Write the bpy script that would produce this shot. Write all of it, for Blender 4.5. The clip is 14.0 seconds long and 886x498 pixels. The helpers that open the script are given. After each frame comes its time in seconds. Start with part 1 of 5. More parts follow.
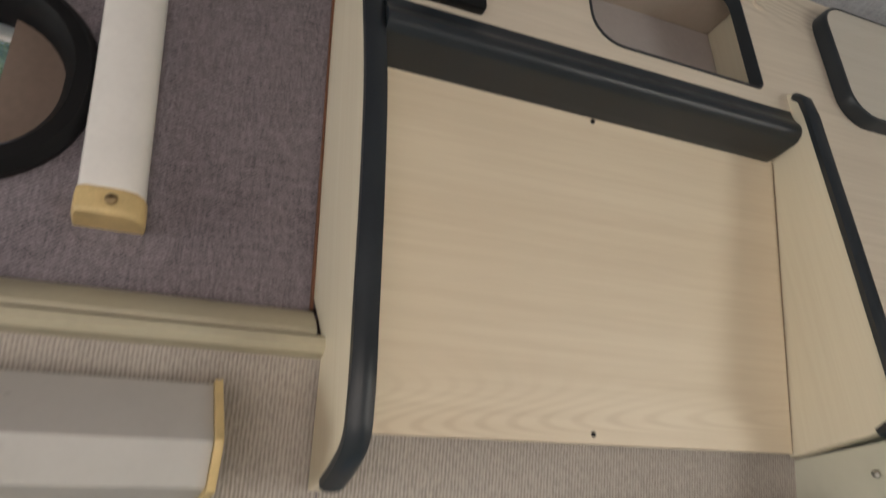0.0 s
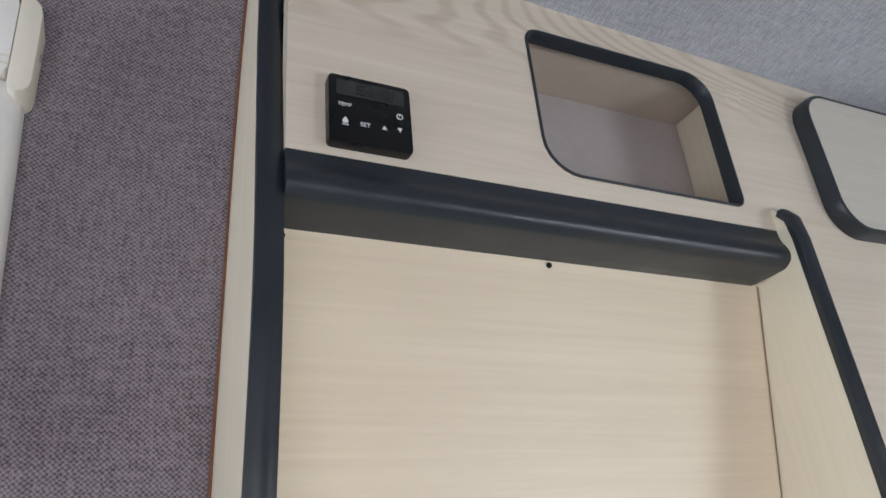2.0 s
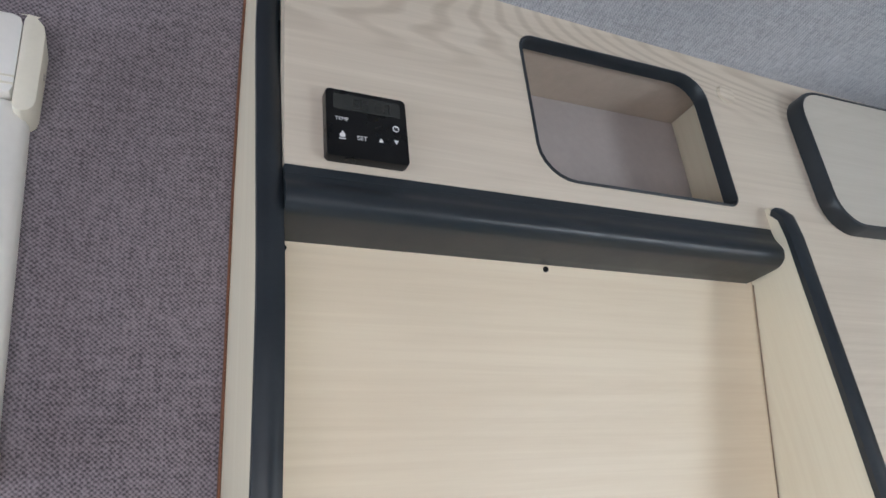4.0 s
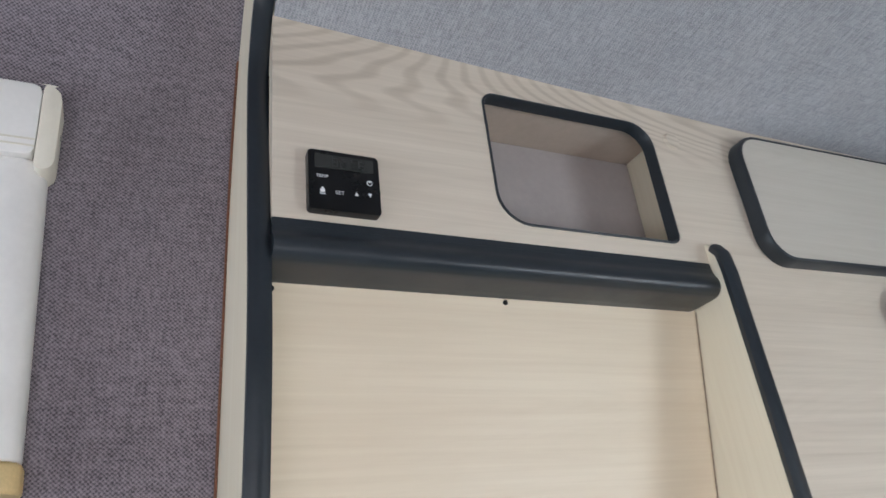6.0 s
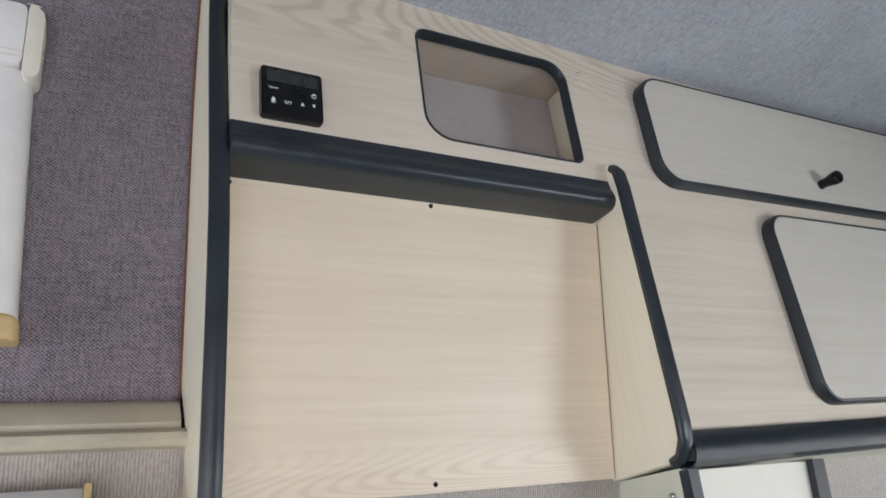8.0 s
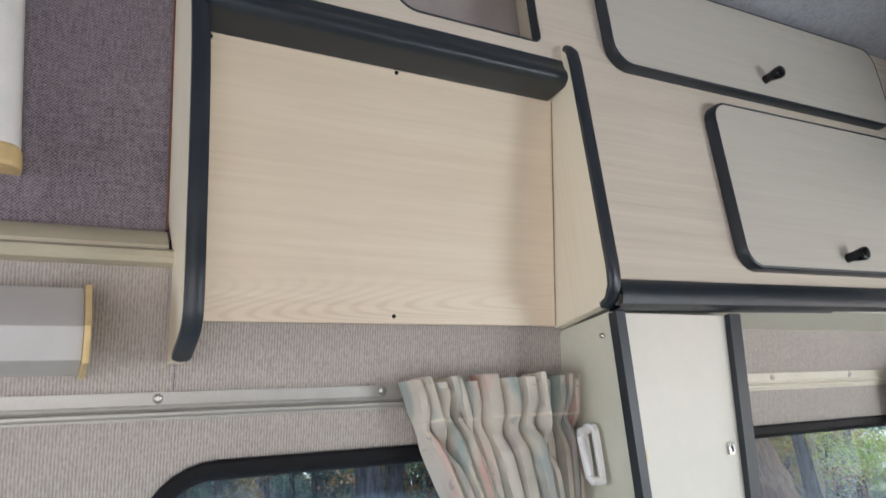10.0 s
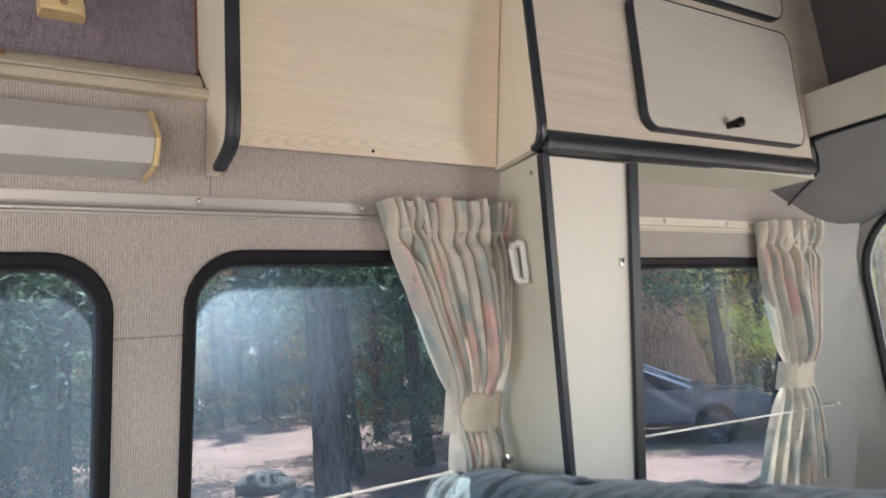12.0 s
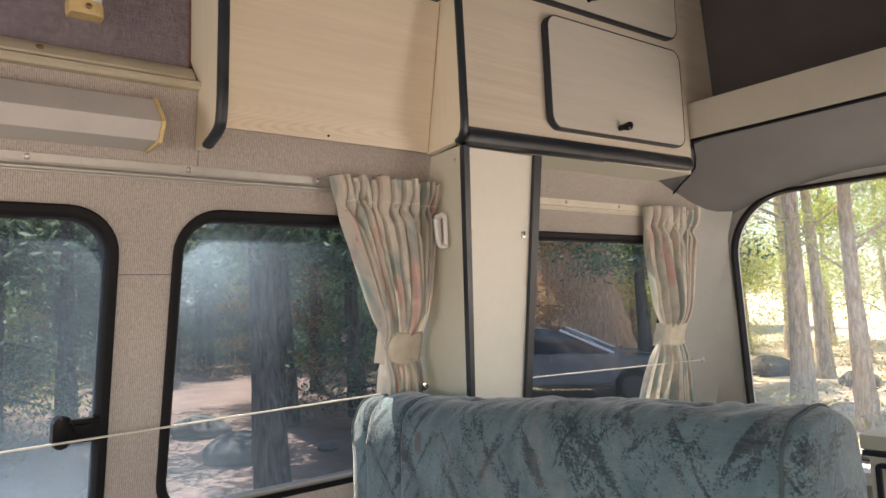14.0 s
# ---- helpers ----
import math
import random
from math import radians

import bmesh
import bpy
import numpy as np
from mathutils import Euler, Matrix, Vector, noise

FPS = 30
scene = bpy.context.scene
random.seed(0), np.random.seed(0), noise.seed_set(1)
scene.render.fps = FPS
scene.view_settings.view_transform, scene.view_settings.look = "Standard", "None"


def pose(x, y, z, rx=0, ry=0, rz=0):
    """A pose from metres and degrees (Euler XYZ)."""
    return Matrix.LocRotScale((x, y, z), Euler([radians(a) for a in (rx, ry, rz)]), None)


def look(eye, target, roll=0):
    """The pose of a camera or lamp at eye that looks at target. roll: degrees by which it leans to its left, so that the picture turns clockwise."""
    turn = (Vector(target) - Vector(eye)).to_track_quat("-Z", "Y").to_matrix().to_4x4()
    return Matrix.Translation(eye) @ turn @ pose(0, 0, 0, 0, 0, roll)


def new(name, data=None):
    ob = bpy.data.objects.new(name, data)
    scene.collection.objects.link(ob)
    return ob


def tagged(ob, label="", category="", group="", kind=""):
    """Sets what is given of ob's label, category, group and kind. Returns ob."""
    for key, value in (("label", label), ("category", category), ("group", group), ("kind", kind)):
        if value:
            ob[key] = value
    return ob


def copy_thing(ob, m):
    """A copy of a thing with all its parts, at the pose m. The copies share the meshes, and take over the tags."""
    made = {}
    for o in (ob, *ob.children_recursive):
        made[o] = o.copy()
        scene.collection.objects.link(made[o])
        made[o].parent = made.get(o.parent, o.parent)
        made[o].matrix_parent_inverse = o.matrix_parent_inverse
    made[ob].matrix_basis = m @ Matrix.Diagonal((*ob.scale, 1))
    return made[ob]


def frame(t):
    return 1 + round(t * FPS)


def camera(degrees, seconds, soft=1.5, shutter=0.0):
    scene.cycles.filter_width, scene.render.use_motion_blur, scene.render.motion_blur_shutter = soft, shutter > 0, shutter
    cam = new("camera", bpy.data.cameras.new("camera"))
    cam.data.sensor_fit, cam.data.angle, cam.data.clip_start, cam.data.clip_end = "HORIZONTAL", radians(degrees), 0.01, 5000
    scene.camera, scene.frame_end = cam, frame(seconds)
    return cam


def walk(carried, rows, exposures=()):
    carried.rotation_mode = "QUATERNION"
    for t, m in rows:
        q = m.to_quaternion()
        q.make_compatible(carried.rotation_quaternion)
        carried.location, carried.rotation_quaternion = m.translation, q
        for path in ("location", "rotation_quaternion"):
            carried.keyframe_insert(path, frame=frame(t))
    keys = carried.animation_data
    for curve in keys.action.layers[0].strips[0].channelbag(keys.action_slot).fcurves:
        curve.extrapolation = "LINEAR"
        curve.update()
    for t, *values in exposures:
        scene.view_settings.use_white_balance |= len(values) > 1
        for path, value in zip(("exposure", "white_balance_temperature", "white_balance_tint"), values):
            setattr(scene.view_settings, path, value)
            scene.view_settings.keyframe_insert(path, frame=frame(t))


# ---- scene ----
cam = camera(65.0, 14.0, shutter=0.5)
PATH = [
    (0, (0.110, 0.104, 1.318), (0.840, 1.758, 2.171), -1.8),
    (0.5, (0.126, 0.128, 1.412), (0.862, 1.749, 2.322), -3.3),
    (1, (0.145, 0.128, 1.496), (0.905, 1.745, 2.395), -4.2),
    (1.5, (0.17, 0.135, 1.509), (0.965, 1.744, 2.393), -4.9),
    (2, (0.17, 0.131, 1.504), (0.974, 1.744, 2.371), -5.2),
    (2.5, (0.171, 0.129, 1.504), (0.974, 1.759, 2.34), -5.1),
    (5, (0.161, 0.085, 1.518), (0.954, 1.712, 2.367), -6.5),
    (5.5, (0.148, 0.064, 1.518), (0.947, 1.68, 2.385), -6.6),
    (6, (0.156, 0.026, 1.495), (0.962, 1.633, 2.372), -6.7),
    (6.5, (0.144, -0.007, 1.461), (0.981, 1.589, 2.329), -7.0),
    (7, (0.151, -0.049, 1.425), (0.998, 1.558, 2.262), -6.6),
    (7.5, (0.145, -0.057, 1.397), (1.023, 1.546, 2.209), -6.9),
    (9.8, (0.14, -0.111, 1.254), (1.089, 1.529, 1.895), -5.9),
    (10, (0.136, -0.118, 1.242), (1.091, 1.53, 1.853), -5.8),
    (10.5, (0.111, -0.14, 1.221), (1.095, 1.514, 1.764), -5.4),
    (11, (0.074, -0.18, 1.183), (1.094, 1.475, 1.65), -5.3),
    (11.5, (0.031, -0.218, 1.15), (1.088, 1.434, 1.544), -5.3),
    (12, (-0.026, -0.312, 1.101), (1.075, 1.332, 1.391), -5.2),
    (12.5, (-0.061, -0.39, 1.069), (1.084, 1.235, 1.293), -5.1),
    (13, (-0.112, -0.474, 1.068), (1.071, 1.13, 1.241), -4.4),
    (13.5, (-0.145, -0.538, 1.076), (1.074, 1.039, 1.242), -3.6),
    (14, (-0.186, -0.579, 1.075), (1.047, 0.986, 1.241), -2.6),
]
EXPOSURE = [(0.0, 1.36, 6250, 4), (0.5, 1.55, 5550, 7), (1.0, 1.66, 5480, 6), (1.5, 1.84, 5350, 4), (5.0, 1.90, 5270, 3), (7.5, 1.88, 5270, 3), (10.0, 1.74, 5450, 5), (11.5, 1.60, 5800, 8), (12.5, 1.52, 6250, 10), (14.0, 1.32, 6900, 13)]
walk(cam, [(t, look(eye, target, roll)) for t, eye, target, roll in PATH], EXPOSURE)

# ---- world and light ----
world = bpy.data.worlds.new("sky")
scene.world = world
world.use_nodes = True
wn, wl = world.node_tree.nodes, world.node_tree.links
sky = wn.new("ShaderNodeTexSky")
sky.sky_type, sky.sun_disc = "NISHITA", False
sky.sun_elevation, sky.sun_rotation = radians(66), radians(10)
wn["Background"].inputs[1].default_value = 0.15
wl.new(sky.outputs[0], wn["Background"].inputs[0])


def sun(elevation, azimuth, strength):
    data = bpy.data.lights.new("sun", "SUN")
    data.energy, data.angle, data.color = strength, radians(0.6), (1.0, 0.93, 0.82)
    a, e = radians(azimuth), radians(elevation)
    way = Vector((math.sin(a) * math.cos(e), math.cos(a) * math.cos(e), math.sin(e)))
    ob = new("sun", data)
    ob.matrix_world = look(way * 60, (0, 0, 0))
    return ob


sun(66, 10, 5.0)


def daylight(name, eye, target, width, height, watts, colour):
    """The sky's light in one of the van's openings."""
    data = bpy.data.lights.new(name, "AREA")
    data.shape, data.size, data.size_y, data.energy, data.color = "RECTANGLE", width, height, watts, colour
    ob = new(name, data)
    ob.matrix_world = look(eye, target)
    return ob


daylight("door_daylight", (-0.25, -1.02, 0.85), (-0.1, 0.7, 1.2), 1.3, 1.1, 3.2, (1.0, 0.94, 0.87))
daylight("window_daylight", (1.74, -1.02, 1.0), (0.6, 0.7, 1.4), 0.55, 0.55, 3.6, (1.0, 0.95, 0.88))
daylight("windscreen_daylight", (-2.3, 0.0, 1.0), (0, 0.1, 1.3), 1.2, 0.6, 7.5, (1.0, 0.96, 0.91))
daylight("rear_daylight", (2.25, -0.15, 1.0), (0.5, 0.1, 1.1), 1.1, 0.6, 0.9, (1.0, 0.95, 0.86))


# ---- materials ----
def material(name, base=(0.5, 0.5, 0.5), rough=0.5, metal=0.0, spec=0.5):
    m = bpy.data.materials.new(name)
    m.use_nodes = True
    n, l = m.node_tree.nodes, m.node_tree.links
    p = n["Principled BSDF"]
    p.inputs["Base Color"].default_value = (*base, 1)
    p.inputs["Roughness"].default_value = rough
    p.inputs["Metallic"].default_value = metal
    p.inputs["Specular IOR Level"].default_value = spec
    return m, n, l, p


def coords(n, l, scale, turn=(0, 0, 0)):
    c, mp = n.new("ShaderNodeTexCoord"), n.new("ShaderNodeMapping")
    mp.inputs["Scale"].default_value = scale
    mp.inputs["Rotation"].default_value = [radians(a) for a in turn]
    l.new(c.outputs["Object"], mp.inputs[0])
    return mp.outputs[0]


def noise_tex(n, l, vec, scale, detail=4, rough=0.6, distort=0.0):
    t = n.new("ShaderNodeTexNoise")
    t.inputs["Scale"].default_value, t.inputs["Detail"].default_value = scale, detail
    t.inputs["Roughness"].default_value, t.inputs["Distortion"].default_value = rough, distort
    l.new(vec, t.inputs["Vector"])
    return t.outputs[0]


def ramp(n, l, fac, stops):
    r = n.new("ShaderNodeValToRGB")
    while len(r.color_ramp.elements) < len(stops):
        r.color_ramp.elements.new(0.5)
    for e, (at, c) in zip(r.color_ramp.elements, stops):
        e.position, e.color = at, (*c, 1) if len(c) == 3 else c
    l.new(fac, r.inputs[0])
    return r.outputs[0]


def grey(v):
    return (v, v, v)


def mix(n, l, fac, a, b, mode="MIX"):
    m = n.new("ShaderNodeMix")
    m.data_type, m.blend_type = "RGBA", mode
    for sock, v in ((m.inputs[0], fac), (m.inputs[6], a), (m.inputs[7], b)):
        if isinstance(v, (int, float)):
            sock.default_value = v
        elif isinstance(v, tuple):
            sock.default_value = (*v, 1)
        else:
            l.new(v, sock)
    return m.outputs[2]


def maths(n, l, op, a, b=0.0):
    m = n.new("ShaderNodeMath")
    m.operation = op
    for sock, v in zip(m.inputs, (a, b)):
        if isinstance(v, (int, float)):
            sock.default_value = v
        else:
            l.new(v, sock)
    return m.outputs[0]


def bump(n, l, p, height, strength, distance):
    b = n.new("ShaderNodeBump")
    b.inputs["Strength"].default_value, b.inputs["Distance"].default_value = strength, distance
    l.new(height, b.inputs["Height"])
    l.new(b.outputs[0], p.inputs["Normal"])


def plain(name, base, rough, vary=0.12, scale=30, metal=0.0, dents=0.05, spec=0.5):
    """A moulded or painted surface with faint soiling and relief at two scales."""
    m, n, l, p = material(name, base, rough, metal, spec)
    v = coords(n, l, (1, 1, 1))
    a, b = noise_tex(n, l, v, scale), noise_tex(n, l, v, scale * 12, 3)
    tone = maths(n, l, "ADD", maths(n, l, "MULTIPLY", a, 0.7), maths(n, l, "MULTIPLY", b, 0.3))
    dark, light = tuple(c * (1 - vary) for c in base), tuple(min(1, c * (1 + vary)) for c in base)
    l.new(ramp(n, l, tone, [(0.3, dark), (0.7, light)]), p.inputs["Base Color"])
    l.new(ramp(n, l, a, [(0.3, grey(max(0, rough - 0.08))), (0.7, grey(min(1, rough + 0.08)))]), p.inputs["Roughness"])
    bump(n, l, p, b, dents, 0.001)
    return m


def laminate(name, light, dark, along, seed, figure=1.0, zone=None):
    """Pale ash-effect laminate. along: which axis the grain runs down. zone: heights between which the growth rings show."""
    m, n, l, p = material(name, light, 0.42)
    s = {"x": (0.42, 6, 6), "z": (6, 6, 0.42)}[along]
    fine = {"x": (4, 190, 190), "z": (190, 190, 4)}[along]
    broad = {"x": (1.3, 46, 46), "z": (46, 46, 1.3)}[along]
    c = n.new("ShaderNodeTexCoord")
    mp = n.new("ShaderNodeMapping")
    mp.inputs["Location"].default_value, mp.inputs["Scale"].default_value = (seed, seed * 0.7, seed * 1.3), s
    l.new(c.outputs["Object"], mp.inputs[0])
    # growth rings: contour lines of a stretched field, closing into arches here and there
    field = noise_tex(n, l, mp.outputs[0], 1.15, 1.5, 0.4, 0.3)
    bands = maths(n, l, "SINE", maths(n, l, "MULTIPLY", field, 560.0))
    bands = maths(n, l, "MULTIPLY", maths(n, l, "ADD", bands, 1.0), 0.5)
    where = ramp(n, l, noise_tex(n, l, mp.outputs[0], 0.9, 2), [(0.50 - 0.08 * figure, grey(0.12)), (0.72 - 0.06 * figure, grey(1.0))])
    if zone:
        sep = n.new("ShaderNodeSeparateXYZ")
        l.new(c.outputs["Object"], sep.inputs[0])
        lo, hi, fade = zone
        wave = maths(n, l, "MULTIPLY", maths(n, l, "SUBTRACT", noise_tex(n, l, coords(n, l, (2.2, 2.2, 6)), 1.0, 2), 0.5), fade * 1.6)
        z = maths(n, l, "ADD", sep.outputs[2], wave)
        up = maths(n, l, "DIVIDE", maths(n, l, "SUBTRACT", z, lo), fade)
        down = maths(n, l, "DIVIDE", maths(n, l, "SUBTRACT", hi, z), fade)
        inside = ramp(n, l, maths(n, l, "MINIMUM", up, down), [(0.0, grey(0.10)), (1.0, grey(1.0))])
        where = maths(n, l, "MULTIPLY", inside, maths(n, l, "ADD", maths(n, l, "MULTIPLY", where, 0.5), 0.5))
    rings = maths(n, l, "MULTIPLY", ramp(n, l, bands, [(0.45, grey(0)), (0.95, grey(1))]), where)
    pores = noise_tex(n, l, coords(n, l, fine), 1.0, 4, 0.65)
    streak = noise_tex(n, l, coords(n, l, broad), 1.0, 4, 0.6)
    tone = maths(n, l, "ADD", maths(n, l, "MULTIPLY", rings, 0.24 * figure), maths(n, l, "MULTIPLY", ramp(n, l, pores, [(0.35, grey(0)), (0.75, grey(1))]), 0.26))
    tone = maths(n, l, "ADD", tone, maths(n, l, "MULTIPLY", ramp(n, l, streak, [(0.36, grey(0)), (0.70, grey(1))]), 0.22))
    cloud = noise_tex(n, l, coords(n, l, (3, 3, 5)), 1.0, 3)
    tone = maths(n, l, "ADD", tone, maths(n, l, "MULTIPLY", maths(n, l, "SUBTRACT", cloud, 0.58), 0.30))
    l.new(ramp(n, l, tone, [(0.0, light), (1.0, dark)]), p.inputs["Base Color"])
    l.new(ramp(n, l, pores, [(0.3, grey(0.38)), (0.7, grey(0.5))]), p.inputs["Roughness"])
    bump(n, l, p, tone, 0.06, 0.0006)
    return m


def weave(name, light, dark, pitch, rib=0.0, rough=0.9, plane="xz", soil=0.2, slubs=0.45):
    """Woven lining cloth: two crossing threads, or upright ribs, of that pitch in metres, uneven from knot to knot and from thread to thread."""
    m, n, l, p = material(name, light, rough, spec=0.15)
    c = n.new("ShaderNodeTexCoord")
    sep = n.new("ShaderNodeSeparateXYZ")
    l.new(c.outputs["Object"], sep.inputs[0])
    wob = noise_tex(n, l, coords(n, l, (1, 1, 1)), 110, 2)
    u = maths(n, l, "ADD", sep.outputs["XYZ".index(plane[0].upper())], maths(n, l, "MULTIPLY", wob, pitch * 0.8 * (1 - rib)))
    v = maths(n, l, "ADD", sep.outputs["XYZ".index(plane[1].upper())], maths(n, l, "MULTIPLY", wob, pitch * 0.8))
    k = 2 * math.pi / pitch
    su = maths(n, l, "SINE", maths(n, l, "MULTIPLY", u, k))
    sv = maths(n, l, "SINE", maths(n, l, "MULTIPLY", v, k * 1.1))
    basket = maths(n, l, "MULTIPLY", su, sv)
    h = maths(n, l, "ADD", maths(n, l, "MULTIPLY", basket, 1 - rib), maths(n, l, "MULTIPLY", su, rib))
    h = maths(n, l, "MULTIPLY", maths(n, l, "ADD", h, 1.0), 0.5)
    f, g = 1.0 / pitch, (0.11 - 0.09 * rib) / pitch
    turn = {"xz": ((f, f, g), (g, g, f)), "xy": ((f, g, f), (g, f, g)), "yz": ((f, f, g), (g, g, f))}[plane]
    warp, weft = (noise_tex(n, l, coords(n, l, tuple(1.9 * q for q in t)), 1.0, 2) for t in turn)
    knot = noise_tex(n, l, coords(n, l, (1, 1, 1)), 1.5 / pitch, 2, 0.7)
    uneven = maths(n, l, "ADD", maths(n, l, "MULTIPLY", warp, 0.30 + 0.5 * rib), maths(n, l, "MULTIPLY", weft, 0.30 - 0.2 * rib))
    uneven = maths(n, l, "ADD", uneven, maths(n, l, "MULTIPLY", knot, 0.40 - 0.3 * rib))
    uneven = ramp(n, l, uneven, [(0.36, grey(0)), (0.64, grey(1))])
    big = noise_tex(n, l, coords(n, l, (1, 1, 1)), 5.0, 5)
    tone = maths(n, l, "ADD", maths(n, l, "MULTIPLY", h, 1 - slubs), maths(n, l, "MULTIPLY", uneven, slubs))
    col = ramp(n, l, tone, [(0.2, dark), (0.75, light)])
    col = mix(n, l, soil, col, ramp(n, l, big, [(0.35, dark), (0.65, light)]))
    l.new(col, p.inputs["Base Color"])
    bump(n, l, p, tone, 0.5, 0.0012)
    p.inputs["Sheen Weight"].default_value = 0.15
    return m


def turned(n, l, turn, scale):
    """Object coordinates, turned first and stretched after."""
    a, b = n.new("ShaderNodeMapping"), n.new("ShaderNodeMapping")
    c = n.new("ShaderNodeTexCoord")
    a.inputs["Rotation"].default_value = [radians(v) for v in turn]
    b.inputs["Scale"].default_value = scale
    l.new(c.outputs["Object"], a.inputs[0])
    l.new(a.outputs[0], b.inputs[0])
    return b.outputs[0]


def velvet():
    m, n, l, p = material("teal_velvet", (0.1, 0.16, 0.17), 0.85, spec=0.2)
    v = coords(n, l, (1, 1, 1))
    base = ramp(n, l, noise_tex(n, l, v, 11, 6, 0.65), [(0.3, (0.060, 0.104, 0.118)), (0.7, (0.128, 0.196, 0.215))])
    # fern-like figure: slanting fronds of dark dabs, two ways, breaking up and fading
    dabs = noise_tex(n, l, v, 230, 3, 0.8)
    col = base
    for turn, k, lo in ((42, 1.0, 0.590), (-30, 1.25, 0.612)):
        frond = noise_tex(n, l, turned(n, l, (turn, 0, 0), (6 * k, 22 * k, 5 * k)), 1.0, 4, 0.6, 0.9)
        patch = noise_tex(n, l, v, 5.5 * k, 2)
        s = maths(n, l, "ADD", maths(n, l, "MULTIPLY", frond, 0.6), maths(n, l, "MULTIPLY", dabs, 0.36))
        s = maths(n, l, "ADD", s, maths(n, l, "MULTIPLY", patch, 0.16))
        col = mix(n, l, ramp(n, l, s, [(lo, grey(0)), (lo + 0.035, grey(0.85))]), col, (0.018, 0.033, 0.040))
    pale = ramp(n, l, noise_tex(n, l, turned(n, l, (20, 0, 0), (6, 9, 4)), 1.0, 4, 0.7), [(0.58, grey(0)), (0.74, grey(0.38))])
    col = mix(n, l, pale, col, (0.27, 0.25, 0.23))
    sep = n.new("ShaderNodeSeparateXYZ")
    l.new(v, sep.inputs[0])
    dy = maths(n, l, "DIVIDE", maths(n, l, "SUBTRACT", sep.outputs[1], 0.569), 0.020)
    dz = maths(n, l, "DIVIDE", maths(n, l, "SUBTRACT", sep.outputs[2], 0.808), 0.034)
    far = maths(n, l, "ADD", maths(n, l, "MULTIPLY", dy, dy), maths(n, l, "MULTIPLY", dz, dz))
    far = maths(n, l, "ADD", far, maths(n, l, "MULTIPLY", noise_tex(n, l, v, 60, 3), 0.9))
    col = mix(n, l, ramp(n, l, far, [(0.62, grey(0.75)), (0.95, grey(0))]), col, (0.085, 0.058, 0.045))
    rows = maths(n, l, "MULTIPLY", ramp(n, l, noise_tex(n, l, coords(n, l, (60, 14, 420)), 1.0, 2), [(0.47, grey(0)), (0.6, grey(0.12))]), 1.0)
    col = mix(n, l, rows, col, (0.26, 0.24, 0.22))
    l.new(col, p.inputs["Base Color"])
    cord = noise_tex(n, l, coords(n, l, (120, 60, 500)), 1.0, 3)
    crush = noise_tex(n, l, v, 45, 5, 0.7, 0.6)
    bump(n, l, p, maths(n, l, "ADD", maths(n, l, "MULTIPLY", cord, 0.3), crush), 0.6, 0.004)
    p.inputs["Sheen Weight"].default_value = 0.55
    p.inputs["Sheen Roughness"].default_value = 0.4
    return m


def print_cotton():
    """Cream cotton with washed-out pink and teal brush strokes that follow the cloth, laid out by its UV map in metres."""
    m, n, l, p = material("printed_curtain_cloth", (0.6, 0.54, 0.46), 0.9, spec=0.15)
    uv = n.new("ShaderNodeUVMap")
    uv.uv_map = "cloth"

    def strokes(scale, shift, detail=3):
        mp = n.new("ShaderNodeMapping")
        mp.inputs["Scale"].default_value, mp.inputs["Location"].default_value = scale, (shift, shift * 0.6, 0)
        l.new(uv.outputs[0], mp.inputs[0])
        return noise_tex(n, l, mp.outputs[0], 1.0, detail, 0.6, 0.4)

    col = ramp(n, l, strokes((9, 7, 1), 3.0), [(0.3, (0.50, 0.46, 0.385)), (0.7, (0.74, 0.69, 0.595))])
    for shift, scale, at, much, dye in ((11.0, (13, 4.5, 1), 0.53, 0.72, (0.66, 0.38, 0.33)), (27.0, (15, 5.0, 1), 0.52, 0.74, (0.28, 0.37, 0.36)), (41.0, (10, 9.0, 1), 0.60, 0.4, (0.40, 0.34, 0.36))):
        col = mix(n, l, ramp(n, l, strokes(scale, shift), [(at, grey(0)), (at + 0.10, grey(much))]), col, dye)
    twigs = ramp(n, l, strokes((36, 30, 1), 5.0, 5), [(0.63, grey(0)), (0.67, grey(0.45))])
    col = mix(n, l, twigs, col, (0.22, 0.24, 0.24))
    l.new(col, p.inputs["Base Color"])
    bump(n, l, p, noise_tex(n, l, coords(n, l, (1, 1, 1)), 900, 2), 0.25, 0.0008)
    thin = n.new("ShaderNodeBsdfTranslucent")
    l.new(col, thin.inputs[0])
    both = n.new("ShaderNodeMixShader")
    both.inputs[0].default_value = 0.22
    l.new(p.outputs[0], both.inputs[1])
    l.new(thin.outputs[0], both.inputs[2])
    l.new(both.outputs[0], n["Material Output"].inputs[0])
    return m


